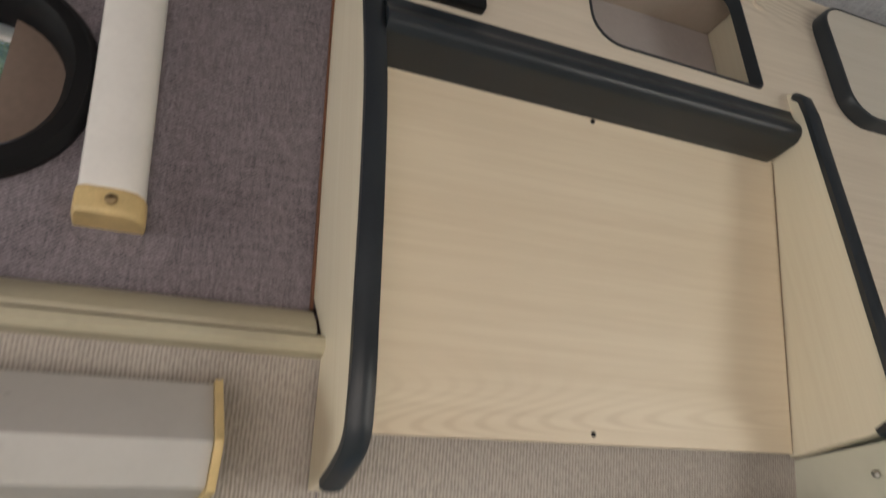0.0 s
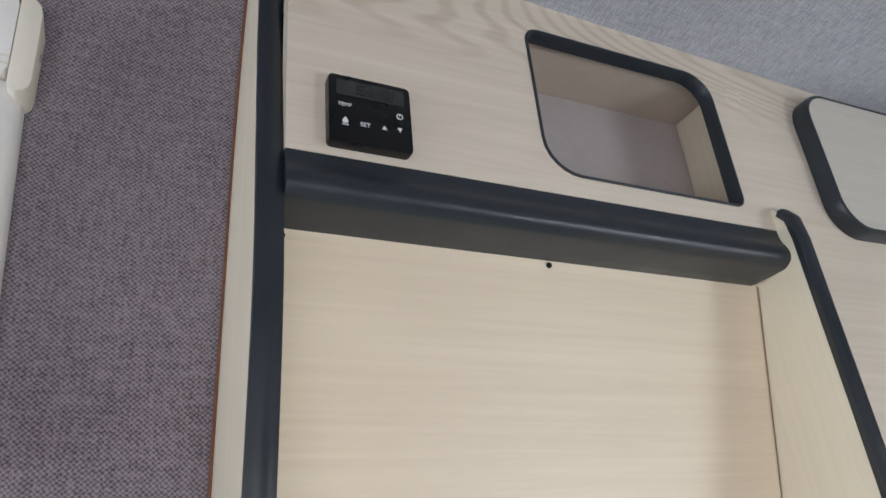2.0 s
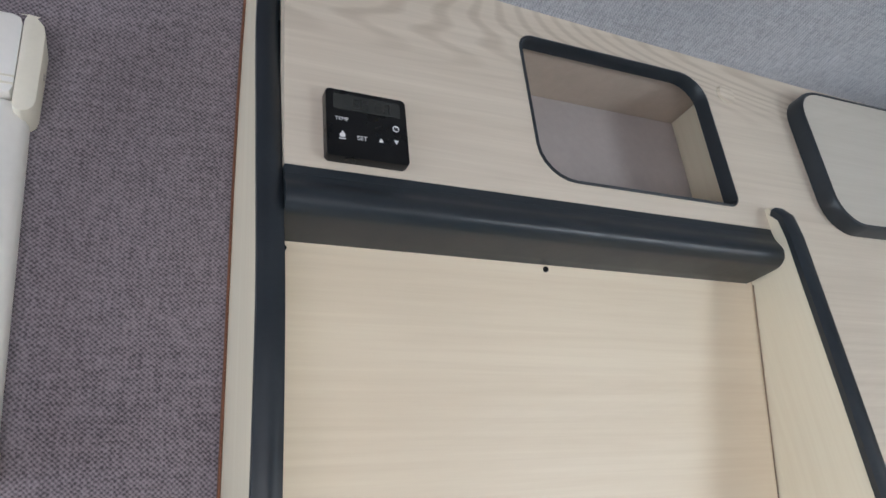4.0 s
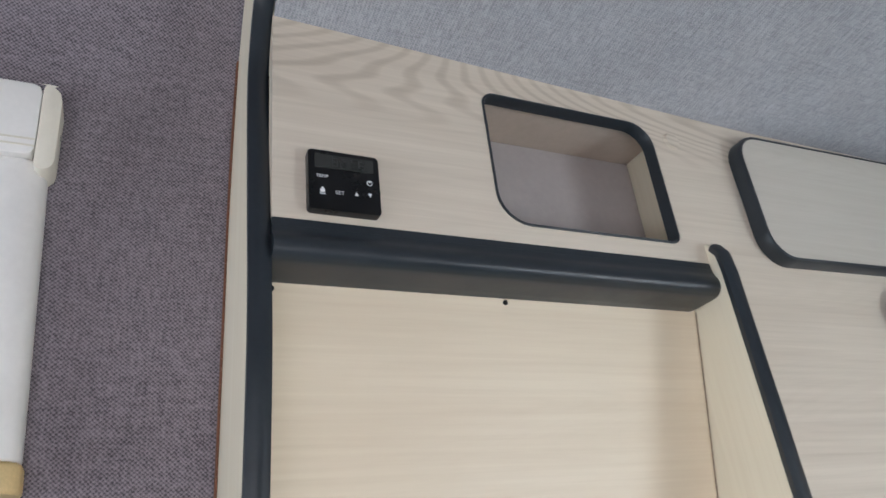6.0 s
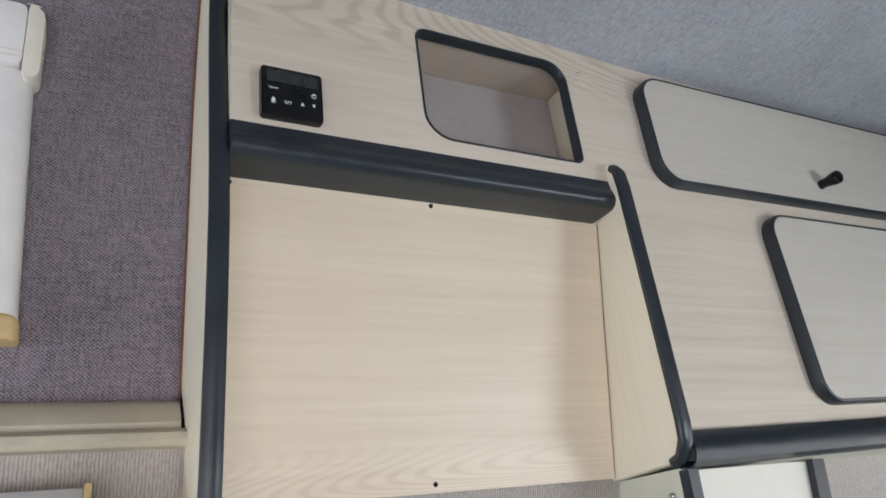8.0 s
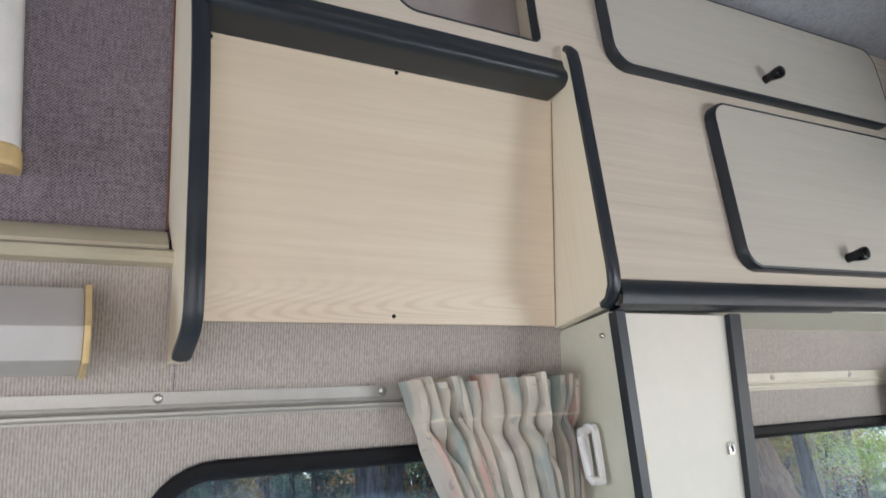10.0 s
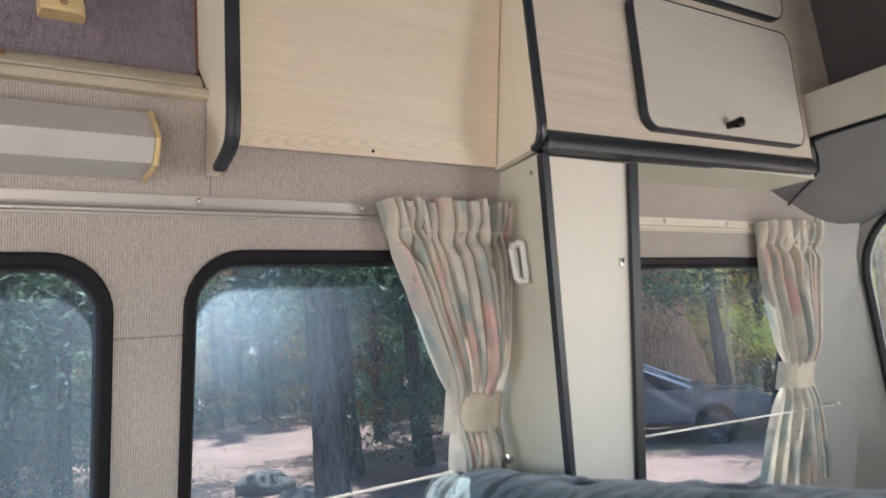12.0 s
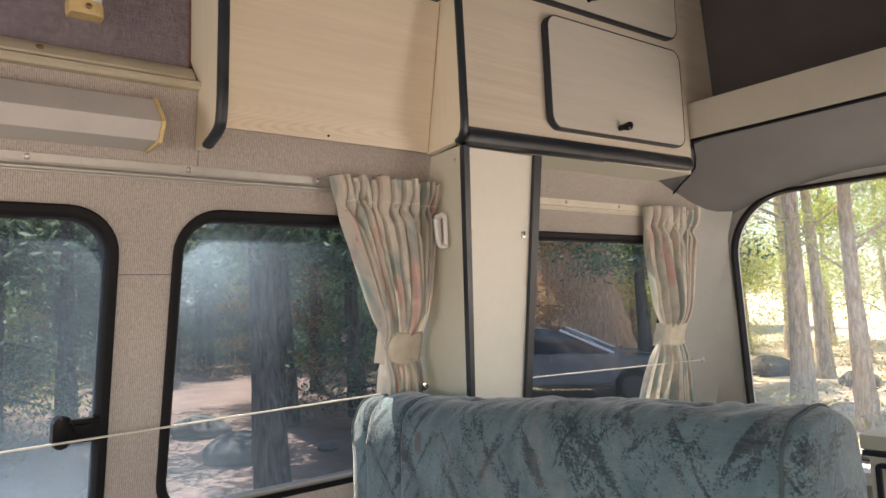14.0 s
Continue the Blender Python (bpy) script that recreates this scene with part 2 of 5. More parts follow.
def pane_glass(name, tint, dust_veil, seed=0.0, glare_smudges=()):
    """Thin window glass: clear with a tint, a reflection, and a dusty film that also carries painted haze and glare."""
    m, n, l, p = material(name)
    n.remove(p)
    clear, gloss, film, wet, whole = (n.new("ShaderNode" + k) for k in ("BsdfTransparent", "BsdfGlossy", "BsdfDiffuse", "MixShader", "MixShader"))
    thin = n.new("ShaderNodeBsdfTranslucent")
    films = n.new("ShaderNodeMixShader")
    clear.inputs[0].default_value = (*tint, 1)
    gloss.inputs["Roughness"].default_value = 0.02
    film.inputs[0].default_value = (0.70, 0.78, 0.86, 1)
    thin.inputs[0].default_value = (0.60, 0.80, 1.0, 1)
    fresnel = n.new("ShaderNodeFresnel")
    fresnel.inputs[0].default_value = 1.13
    l.new(fresnel.outputs[0], wet.inputs[0])
    l.new(clear.outputs[0], wet.inputs[1])
    l.new(gloss.outputs[0], wet.inputs[2])
    films.inputs[0].default_value = 0.7
    l.new(film.outputs[0], films.inputs[1])
    l.new(thin.outputs[0], films.inputs[2])
    v = coords(n, l, (1, 1, 1))
    spots = noise_tex(n, l, v, 3.4 + seed, 5, 0.6)
    haze = ramp(n, l, spots, [(0.35, grey(dust_veil * 0.35)), (0.75, grey(dust_veil))])
    c, sep = n.new("ShaderNodeTexCoord"), n.new("ShaderNodeSeparateXYZ")
    l.new(c.outputs["Object"], sep.inputs[0])
    # round patches of sun glare, put in as a thicker, paler film
    for sx, sz, r, much in glare_smudges:
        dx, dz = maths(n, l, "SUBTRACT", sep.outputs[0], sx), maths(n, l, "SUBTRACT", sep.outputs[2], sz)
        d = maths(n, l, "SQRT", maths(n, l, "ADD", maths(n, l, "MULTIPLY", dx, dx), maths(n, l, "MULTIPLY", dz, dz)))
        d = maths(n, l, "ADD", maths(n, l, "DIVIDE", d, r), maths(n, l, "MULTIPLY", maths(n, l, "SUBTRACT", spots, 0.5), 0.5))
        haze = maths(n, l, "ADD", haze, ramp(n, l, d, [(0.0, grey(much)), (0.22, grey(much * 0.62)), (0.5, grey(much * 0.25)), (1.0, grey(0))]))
    l.new(haze, whole.inputs[0])
    l.new(wet.outputs[0], whole.inputs[1])
    l.new(films.outputs[0], whole.inputs[2])
    l.new(whole.outputs[0], n["Material Output"].inputs[0])
    return m


def bark(name, a, b, stretch=4.5):
    m, n, l, p = material(name, a, 0.95, spec=0.1)
    big = noise_tex(n, l, coords(n, l, (16, 16, stretch)), 1.5, 6, 0.72, 0.8)
    l.new(ramp(n, l, big, [(0.3, b), (0.7, a)]), p.inputs["Base Color"])
    bump(n, l, p, big, 1.0, 0.05)
    return m


def foliage(name, a, b):
    m, n, l, p = material(name, a, 0.6, spec=0.25)
    g = n.new("ShaderNodeNewGeometry")
    col = ramp(n, l, g.outputs["Random Per Island"], [(0.0, a), (1.0, b)])
    l.new(col, p.inputs["Base Color"])
    thin, both = n.new("ShaderNodeBsdfTranslucent"), n.new("ShaderNodeMixShader")
    l.new(col, thin.inputs[0])
    both.inputs[0].default_value = 0.4
    l.new(p.outputs[0], both.inputs[1])
    l.new(thin.outputs[0], both.inputs[2])
    l.new(both.outputs[0], n["Material Output"].inputs[0])
    return m


def forest_floor():
    m, n, l, p = material("forest_floor", (0.2, 0.15, 0.1), 0.95, spec=0.1)
    v = coords(n, l, (1, 1, 1))
    col = ramp(n, l, noise_tex(n, l, v, 0.5, 6), [(0.3, (0.17, 0.125, 0.108)), (0.5, (0.31, 0.205, 0.175)), (0.72, (0.43, 0.285, 0.25))])
    litter = ramp(n, l, noise_tex(n, l, v, 9, 7, 0.78), [(0.42, grey(0)), (0.60, grey(0.6))])
    col = mix(n, l, litter, col, (0.23, 0.15, 0.09))
    moss = ramp(n, l, noise_tex(n, l, v, 0.35, 5), [(0.58, grey(0)), (0.7, grey(0.7))])
    col = mix(n, l, moss, col, (0.16, 0.19, 0.05))
    # sunlit ground behind the van, put into the colour as a paler region
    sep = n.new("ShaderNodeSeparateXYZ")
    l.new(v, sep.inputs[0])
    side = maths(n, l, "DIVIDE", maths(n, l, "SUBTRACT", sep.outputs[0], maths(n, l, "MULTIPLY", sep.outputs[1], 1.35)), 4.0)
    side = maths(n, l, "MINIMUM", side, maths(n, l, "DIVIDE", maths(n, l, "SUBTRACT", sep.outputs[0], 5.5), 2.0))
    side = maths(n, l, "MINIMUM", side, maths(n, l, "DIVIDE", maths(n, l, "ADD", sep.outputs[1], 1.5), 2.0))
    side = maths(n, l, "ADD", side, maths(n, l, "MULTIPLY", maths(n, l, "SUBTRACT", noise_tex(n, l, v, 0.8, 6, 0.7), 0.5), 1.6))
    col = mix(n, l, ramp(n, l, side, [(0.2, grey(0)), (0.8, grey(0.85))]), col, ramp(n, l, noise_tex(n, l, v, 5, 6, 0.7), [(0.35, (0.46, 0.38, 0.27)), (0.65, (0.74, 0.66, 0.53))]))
    l.new(col, p.inputs["Base Color"])
    bump(n, l, p, noise_tex(n, l, v, 6, 8, 0.7), 0.7, 0.1)
    return m


ASH = laminate("ash_laminate", (0.78, 0.68, 0.52), (0.57, 0.455, 0.315), "x", 3.1, 1.3, (1.36, 1.485, 0.035))
ASH_FACE = laminate("ash_laminate_face", (0.70, 0.625, 0.515), (0.43, 0.36, 0.275), "x", 7.7, 2.0, (1.925, 2.10, 0.05))
ASH_UP = laminate("ash_laminate_upright", (0.80, 0.735, 0.58), (0.68, 0.60, 0.45), "z", 1.4, 0.7)
ASH_DOOR = laminate("ash_laminate_door", (0.585, 0.55, 0.48), (0.45, 0.41, 0.345), "x", 11.3, 0.7)
TRIM = plain("slate_plastic_trim", (0.020, 0.025, 0.031), 0.38, 0.15, 20)
CLOTH_DARK = weave("mauve_grey_cloth", (0.322, 0.283, 0.312), (0.062, 0.056, 0.064), 0.0044, soil=0.14, slubs=0.45)
CLOTH_WALL = weave("ribbed_wall_cloth", (0.505, 0.460, 0.414), (0.295, 0.265, 0.237), 0.0034, rib=0.9, slubs=0.5, soil=0.10)
CLOTH_CEIL = weave("ceiling_cloth", (0.46, 0.465, 0.49), (0.22, 0.222, 0.238), 0.0037, rib=0.35, plane="xy", slubs=0.6)
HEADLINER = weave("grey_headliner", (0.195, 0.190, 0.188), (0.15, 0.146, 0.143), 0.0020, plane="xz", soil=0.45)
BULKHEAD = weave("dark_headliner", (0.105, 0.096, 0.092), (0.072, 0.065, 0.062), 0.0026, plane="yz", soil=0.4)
PILLAR = plain("grey_pillar_vinyl", (0.44, 0.43, 0.40), 0.7, 0.08, 9)
VINYL = plain("cream_vinyl", (0.50, 0.46, 0.335), 0.45, 0.12, 12)
WHITE = plain("white_plastic", (0.78, 0.76, 0.73), 0.4, 0.06, 14)
YELLOWED = plain("yellowed_plastic", (0.66, 0.50, 0.24), 0.45, 0.2, 40)
CREAM_CAP = plain("cream_plastic", (0.70, 0.66, 0.56), 0.45, 0.06, 20)
PANEL = plain("pale_painted_board", (0.60, 0.585, 0.48), 0.4, 0.06, 6)
DOORBOARD = plain("white_painted_board", (0.72, 0.685, 0.59), 0.45, 0.05, 5)
ALU = plain("aluminium_rail", (0.42, 0.405, 0.37), 0.45, 0.12, 25, metal=0.5)
RAILW = plain("cream_rail", (0.66, 0.62, 0.51), 0.4, 0.08, 25)
CHROME = plain("steel_screw", (0.55, 0.53, 0.50), 0.3, 0.2, 90, metal=0.9)
BRASS = plain("dull_brass_screw", (0.30, 0.22, 0.12), 0.4, 0.3, 90, metal=0.8)
RUBBER = plain("black_rubber", (0.008, 0.008, 0.009), 0.6, 0.2, 30, spec=0.2)
BLACK = plain("black_plastic", (0.005, 0.005, 0.0055), 0.3, 0.2, 40, spec=0.3)
SCREEN = plain("dark_display", (0.030, 0.031, 0.028), 0.18, 0.1, 40, dents=0.0)
SEGMENT = plain("grey_display_marks", (0.022, 0.023, 0.021), 0.3, 0.1, 40, dents=0.0)
LEGEND = plain("white_print", (0.75, 0.75, 0.75), 0.5, 0.02, 40, dents=0.0)
DIFFUSER = plain("frosted_diffuser", (0.54, 0.525, 0.50), 0.35, 0.06, 18)
BROWN = plain("brown_blind", (0.20, 0.15, 0.12), 0.5, 0.2, 12)
CORD = plain("cream_cord", (0.62, 0.59, 0.52), 0.8, 0.15, 200)
EDGE = plain("raw_brown_edge", (0.17, 0.075, 0.042), 0.8, 0.25, 40)
JOINT = plain("brown_joint", (0.30, 0.22, 0.15), 0.8, 0.2, 40)
LINO = plain("floor_lino", (0.25, 0.22, 0.18), 0.5, 0.25, 8)
BEAM = plain("cream_board", (0.56, 0.52, 0.43), 0.5, 0.06, 5)
FELT = plain("grey_felt", (0.40, 0.365, 0.35), 0.9, 0.1, 9, dents=0.3)
CUBBY_TOP = plain("beige_felt", (0.46, 0.39, 0.32), 0.85, 0.1, 9, dents=0.2)
VELVET = velvet()
PIPING = plain("velvet_piping", (0.05, 0.075, 0.08), 0.8, 0.2, 60)
COTTON = print_cotton()
TIE_CLOTH = plain("plain_cream_cotton", (0.58, 0.515, 0.40), 0.9, 0.12, 40, dents=0.3, spec=0.15)
TAPE = plain("curtain_tape", (0.66, 0.60, 0.50), 0.9, 0.1, 60)
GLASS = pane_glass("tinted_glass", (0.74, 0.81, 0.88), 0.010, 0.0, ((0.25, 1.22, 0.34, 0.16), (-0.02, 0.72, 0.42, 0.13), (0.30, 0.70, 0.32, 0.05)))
# the strong film paints in the bright bloom over the rear view
GLASS_REAR = pane_glass("rear_glass", (0.98, 0.98, 0.95), 0.10, 1.0)
BARK_GREY = bark("grey_bark", (0.23, 0.195, 0.17), (0.022, 0.018, 0.016), 3.2)
BARK_TAN = bark("tan_bark", (0.84, 0.71, 0.55), (0.30, 0.20, 0.13), 3.0)
BARK_RED = bark("red_fibrous_bark", (0.90, 0.52, 0.31), (0.22, 0.15, 0.12), 0.6)
LEAF_DARK = foliage("conifer_needles", (0.055, 0.105, 0.075), (0.20, 0.27, 0.15))
LEAF_LIGHT = foliage("sunlit_leaves", (0.33, 0.42, 0.07), (0.58, 0.58, 0.18))
LEAF_DRY = foliage("dry_undergrowth", (0.28, 0.15, 0.06), (0.50, 0.31, 0.11))
FLOOR_EARTH = forest_floor()
ROCK = plain("grey_stone", (0.13, 0.12, 0.11), 0.95, 0.45, 5, dents=0.9, spec=0.1)
CAR_PAINT = plain("grey_car_paint", (0.085, 0.105, 0.125), 0.25, 0.1, 3)
CAR_GLASS = plain("dark_car_glass", (0.02, 0.025, 0.03), 0.08, 0.1, 3, dents=0.0)
LIGHTBAR = plain("pale_car_trim", (0.7, 0.72, 0.74), 0.35, 0.05, 9)


# ---- building blocks ----
def finish(bm, name, mat, angle=38):
    bmesh.ops.recalc_face_normals(bm, faces=bm.faces)
    me = bpy.data.meshes.new(name)
    bm.to_mesh(me)
    bm.free()
    me.materials.append(mat)
    me.polygons.foreach_set("use_smooth", [True] * len(me.polygons))
    me.set_sharp_from_angle(angle=radians(angle))
    return me


def thing(name, base, label, category, group="", kind=""):
    ob = new(name)
    ob.location = base
    ob.empty_display_size = 0.05
    return tagged(ob, label, category, group, kind)


def part(name, bm, mat, parent=None, label="", angle=38):
    ob = new(name, finish(bm, name, mat, angle))
    if parent:
        up, m = parent, Matrix()
        while up:
            m = Matrix.Translation(up.location) @ m
            up = up.parent
        ob.parent = parent
        if parent.type == "EMPTY":
            ob.matrix_parent_inverse = m.inverted()
    return tagged(ob, label)


def solid(name, bm, mat, label, category, kind="", group="", angle=38):
    return tagged(part(name, bm, mat, angle=angle), label, category, group, kind)


def box(x0, x1, y0, y1, z0, z1, bevel=0.0, bm=None):
    bm = bm or bmesh.new()
    vs = [bm.verts.new((x, y, z)) for x in (x0, x1) for y in (y0, y1) for z in (z0, z1)]
    fs = [bm.faces.new([vs[i] for i in q]) for q in ((0, 1, 3, 2), (4, 6, 7, 5), (0, 4, 5, 1), (2, 3, 7, 6), (0, 2, 6, 4), (1, 5, 7, 3))]
    if bevel:
        es = list({e for f in fs for e in f.edges})
        bmesh.ops.bevel(bm, geom=es, offset=bevel, segments=2, affect="EDGES", profile=0.6)
    return bm


def prism(points, place, a, b, bm=None, bevel=0.0):
    """A polygon of 2D points, laid into space by place(u, v, w) and drawn out from w = a to b."""
    bm = bm or bmesh.new()
    lo, hi = ([bm.verts.new(place(u, v, w)) for u, v in points] for w in (a, b))
    caps = [bm.faces.new(lo), bm.faces.new(hi[::-1])]
    for i in range(len(points)):
        j = (i + 1) % len(points)
        bm.faces.new((lo[i], lo[j], hi[j], hi[i]))
    if bevel:
        bmesh.ops.bevel(bm, geom=list({e for f in caps for e in f.edges}), offset=bevel, segments=2, affect="EDGES", profile=0.6)
    return bm


def along_x(u, v, w):
    return (w, u, v)


def along_y(u, v, w):
    return (u, w, v)


def rounded(x0, x1, z0, z1, r, steps=6):
    """A rectangle with rounded corners; r: one radius, or four (lower left, lower right, upper right, upper left)."""
    rs = r if isinstance(r, tuple) else (r,) * 4
    out = []
    for (cx, sx), (cz, sz), k, q in (((x0, 1), (z0, 1), rs[0], 180), ((x1, -1), (z0, 1), rs[1], 270), ((x1, -1), (z1, -1), rs[2], 0), ((x0, 1), (z1, -1), rs[3], 90)):
        for i in range(steps + 1):
            a = radians(q + 90 * i / steps)
            out.append((cx + sx * k + k * math.cos(a), cz + sz * k + k * math.sin(a)))
    return out


def moulding(rect, r, profile, place, steps=6):
    """A closed strip round a rounded rectangle. profile: (inset, height) all round its section."""
    bm, loops = bmesh.new(), []
    x0, x1, z0, z1 = rect
    for d, h in profile:
        rs = tuple(max(0.001, k - d) for k in r) if isinstance(r, tuple) else max(0.001, r - d)
        loops.append([bm.verts.new(place(u, v, h)) for u, v in rounded(x0 + d, x1 - d, z0 + d, z1 - d, rs, steps)])
    for k in range(len(loops)):
        a, b = loops[k], loops[(k + 1) % len(loops)]
        for i in range(len(a)):
            j = (i + 1) % len(a)
            bm.faces.new((a[i], a[j], b[j], b[i]))
    return bm


def plate(outer, holes, place, a, b):
    """A plate with holes through it."""
    bm = bmesh.new()
    sides = []
    for w in (a, b):
        loops = [[bm.verts.new(place(u, v, w)) for u, v in pts] for pts in (outer, *holes)]
        es = [bm.edges.new((lp[i], lp[(i + 1) % len(lp)])) for lp in loops for i in range(len(lp))]
        bmesh.ops.triangle_fill(bm, use_beauty=True, use_dissolve=False, edges=es)
        sides.append(loops)
    for la, lb in zip(*sides):
        for i in range(len(la)):
            j = (i + 1) % len(la)
            bm.faces.new((la[i], la[j], lb[j], lb[i]))
    return bm


def sheet(rows, thick=None, bm=None, close=False):
    """A surface through rows of points; thick: a vector by which its back lies behind."""
    bm = bm or bmesh.new()
    grids = []
    for off in ([Vector()] if thick is None else [Vector(), Vector(thick)]):
        g = [[bm.verts.new(Vector(p) + off) for p in row] for row in rows]
        grids.append(g)
        for i in range(len(g) - 1):
            n = len(g[i])
            for j in range(n if close else n - 1):
                k = (j + 1) % n
                bm.faces.new((g[i][j], g[i][k], g[i + 1][k], g[i + 1][j]))
    if thick is not None:
        a, b = grids
        rim = [r[0] for r in a] + a[-1][1:] + [r[-1] for r in a[::-1]][1:] + a[0][::-1][1:-1]
        rimb = [r[0] for r in b] + b[-1][1:] + [r[-1] for r in b[::-1]][1:] + b[0][::-1][1:-1]
        for i in range(len(rim)):
            j = (i + 1) % len(rim)
            bm.faces.new((rim[i], rim[j], rimb[j], rimb[i]))
    return bm


def tube(path, radius, sides=8, bm=None, caps=True):
    """A round bar along a path; radius: one number or one for each point."""
    bm = bm or bmesh.new()
    pts = [Vector(p) for p in path]
    rings = []
    for i, p in enumerate(pts):
        d = (pts[min(i + 1, len(pts) - 1)] - pts[max(i - 1, 0)]).normalized()
        q = d.to_track_quat("Z", "Y")
        r = radius[i] if isinstance(radius, (list, tuple)) else radius
        rings.append([bm.verts.new(p + q @ Vector((r * math.cos(2 * math.pi * k / sides), r * math.sin(2 * math.pi * k / sides), 0))) for k in range(sides)])
    for a, b in zip(rings, rings[1:]):
        for k in range(sides):
            bm.faces.new((a[k], a[(k + 1) % sides], b[(k + 1) % sides], b[k]))
    if caps:
        bm.faces.new(rings[0][::-1])
        bm.faces.new(rings[-1])
    return bm


def edging(path, x0, x1, t):
    """A rounded plastic edge strip in a yz plane, t thick, on the side to the left of the path's way."""
    rows = []
    for i, p in enumerate(path):
        a, b = path[max(i - 1, 0)], path[min(i + 1, len(path) - 1)]
        d = Vector((b[0] - a[0], b[1] - a[1])).normalized()
        nrm = Vector((-d.y, d.x))
        row = [(x0 - 0.001, -0.004), (x0 - 0.001, t * 0.45), (x0 + 0.003, t * 0.9), ((x0 + x1) / 2, t), (x1 - 0.003, t * 0.9), (x1 + 0.001, t * 0.45), (x1 + 0.001, -0.004)]
        rows.append([(x, p[0] + nrm.x * k, p[1] + nrm.y * k) for x, k in row])
    bm = sheet(rows, close=True)
    for row in (0, len(rows) - 1):
        bm.verts.ensure_lookup_table()
        bm.faces.new([bm.verts[row * 7 + k] for k in range(7)])
    return bm


def smooth_path(points, steps=6):
    """A soft curve through 2D points."""
    out = []
    n = len(points)
    for i in range(n - 1):
        p0, p1, p2, p3 = (Vector(points[max(0, min(n - 1, k))]) for k in (i - 1, i, i + 1, i + 2))
        for s in range(steps):
            t = s / steps
            out.append(tuple(0.5 * ((2 * p1) + (p2 - p0) * t + (2 * p0 - 5 * p1 + 4 * p2 - p3) * t * t + (3 * p1 - p0 - 3 * p2 + p3) * t**3)))
    return out + [tuple(points[-1])]


def screw(name, at, normal, r, parent=None, label="small steel cross-head screw", mat=None):
    """A domed screw with a recessed cross."""
    bm = bmesh.new()
    q = Vector(normal).to_track_quat("Z", "Y")
    prof = [(1.0, -0.3), (1.0, 0.05), (0.8, 0.3), (0.42, 0.42), (0.34, 0.15), (0.0, 0.1)]
    rings = [[Vector(at) + q @ Vector((r * k * math.cos(a * math.pi / 5), r * k * math.sin(a * math.pi / 5), r * h)) for a in range(10)] for k, h in prof[:-1]]
    sheet(rings, bm=bm, close=True)
    bm.verts.ensure_lookup_table()
    bm.faces.new(list(bm.verts)[-10:])
    if parent:
        return part(name, bm, mat or CHROME, parent)
    return solid(name, bm, mat or CHROME, label, "screw", group="wall screws")


# ---- the van's shell ----
LEAN = 0.2835


def wall_y(z):
    """The window wall's inner face leans inwards as it rises."""
    return 0.71 + LEAN * (1.35 - max(z, 0.45))


def on_wall(u, v, w):
    return (u, wall_y(v) + w, v)


FACE = 0.553
X0, X1 = -2.4, 2.10

WINDOWS = {"window_1": ((-0.72, 0.125, 0.670, 1.277), 0.085), "window_2": ((0.219, 0.93, 0.670, 1.281), 0.085), "window_3": ((1.04, 1.87, 0.640, 1.268), 0.075)}
holes = [rounded(r[0] + 0.008, r[1] - 0.008, r[2] + 0.008, r[3] - 0.008, k - 0.008) for r, k in WINDOWS.values()]
bm = plate([(X0, 0.45), (X1, 0.45), (X1, 1.500), (X0, 1.500)], holes, on_wall, 0.0, 0.035)
wall_1 = solid("wall_side", bm, CLOTH_WALL, "leaning van side wall lined with ribbed beige-grey cloth", "wall", "structure")
y45 = wall_y(0.45)
solid("wall_side_lower", box(X0, X1, y45, y45 + 0.035, -0.04, 0.446), CLOTH_WALL, "lower van side wall in beige-grey cloth", "wall", "structure")
solid("floor", box(X0, X1, -1.0, y45 + 0.03, -0.08, -0.044), LINO, "worn brown van floor covering", "floor", "structure")

for wname, (r, k) in WINDOWS.items():
    w = thing(wname, on_wall((r[0] + r[1]) / 2, r[2], 0), "tinted van side window in a black rubber surround", "window", kind="structure")
    prof = [(0.0, 0.004), (0.0, -0.005), (0.004, -0.008), (0.015, -0.0075), (0.0195, -0.002), (0.0215, 0.008), (0.0215, 0.038), (0.006, 0.038)]
    part("rubber_surround", moulding(r, k, prof, on_wall, 8), RUBBER, w, "black rubber gasket")
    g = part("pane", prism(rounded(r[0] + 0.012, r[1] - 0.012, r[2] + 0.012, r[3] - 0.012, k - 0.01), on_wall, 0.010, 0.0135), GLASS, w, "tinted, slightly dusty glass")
    g.visible_shadow = False

# upper fabric wall above the ledge, curving into the ceiling
upper = smooth_path([(0.716, 1.50), (0.708, 1.60), (0.700, 1.75), (0.690, 1.88), (0.660, 2.03), (0.615, 2.13), (0.53, 2.22), (0.38, 2.29), (0.10, 2.33), (-0.30, 2.32), (-0.62, 2.22), (-0.78, 2.02), (-0.83, 1.86)], 5)
port = ((-0.182, 0.026, 1.624, 1.828), 0.095)


def on_upper(u, v, w):
    ys, zs = [p[0] for p in upper[:26]], [p[1] for p in upper[:26]]
    return (u, float(np.interp(v, zs, ys)) + w, v)


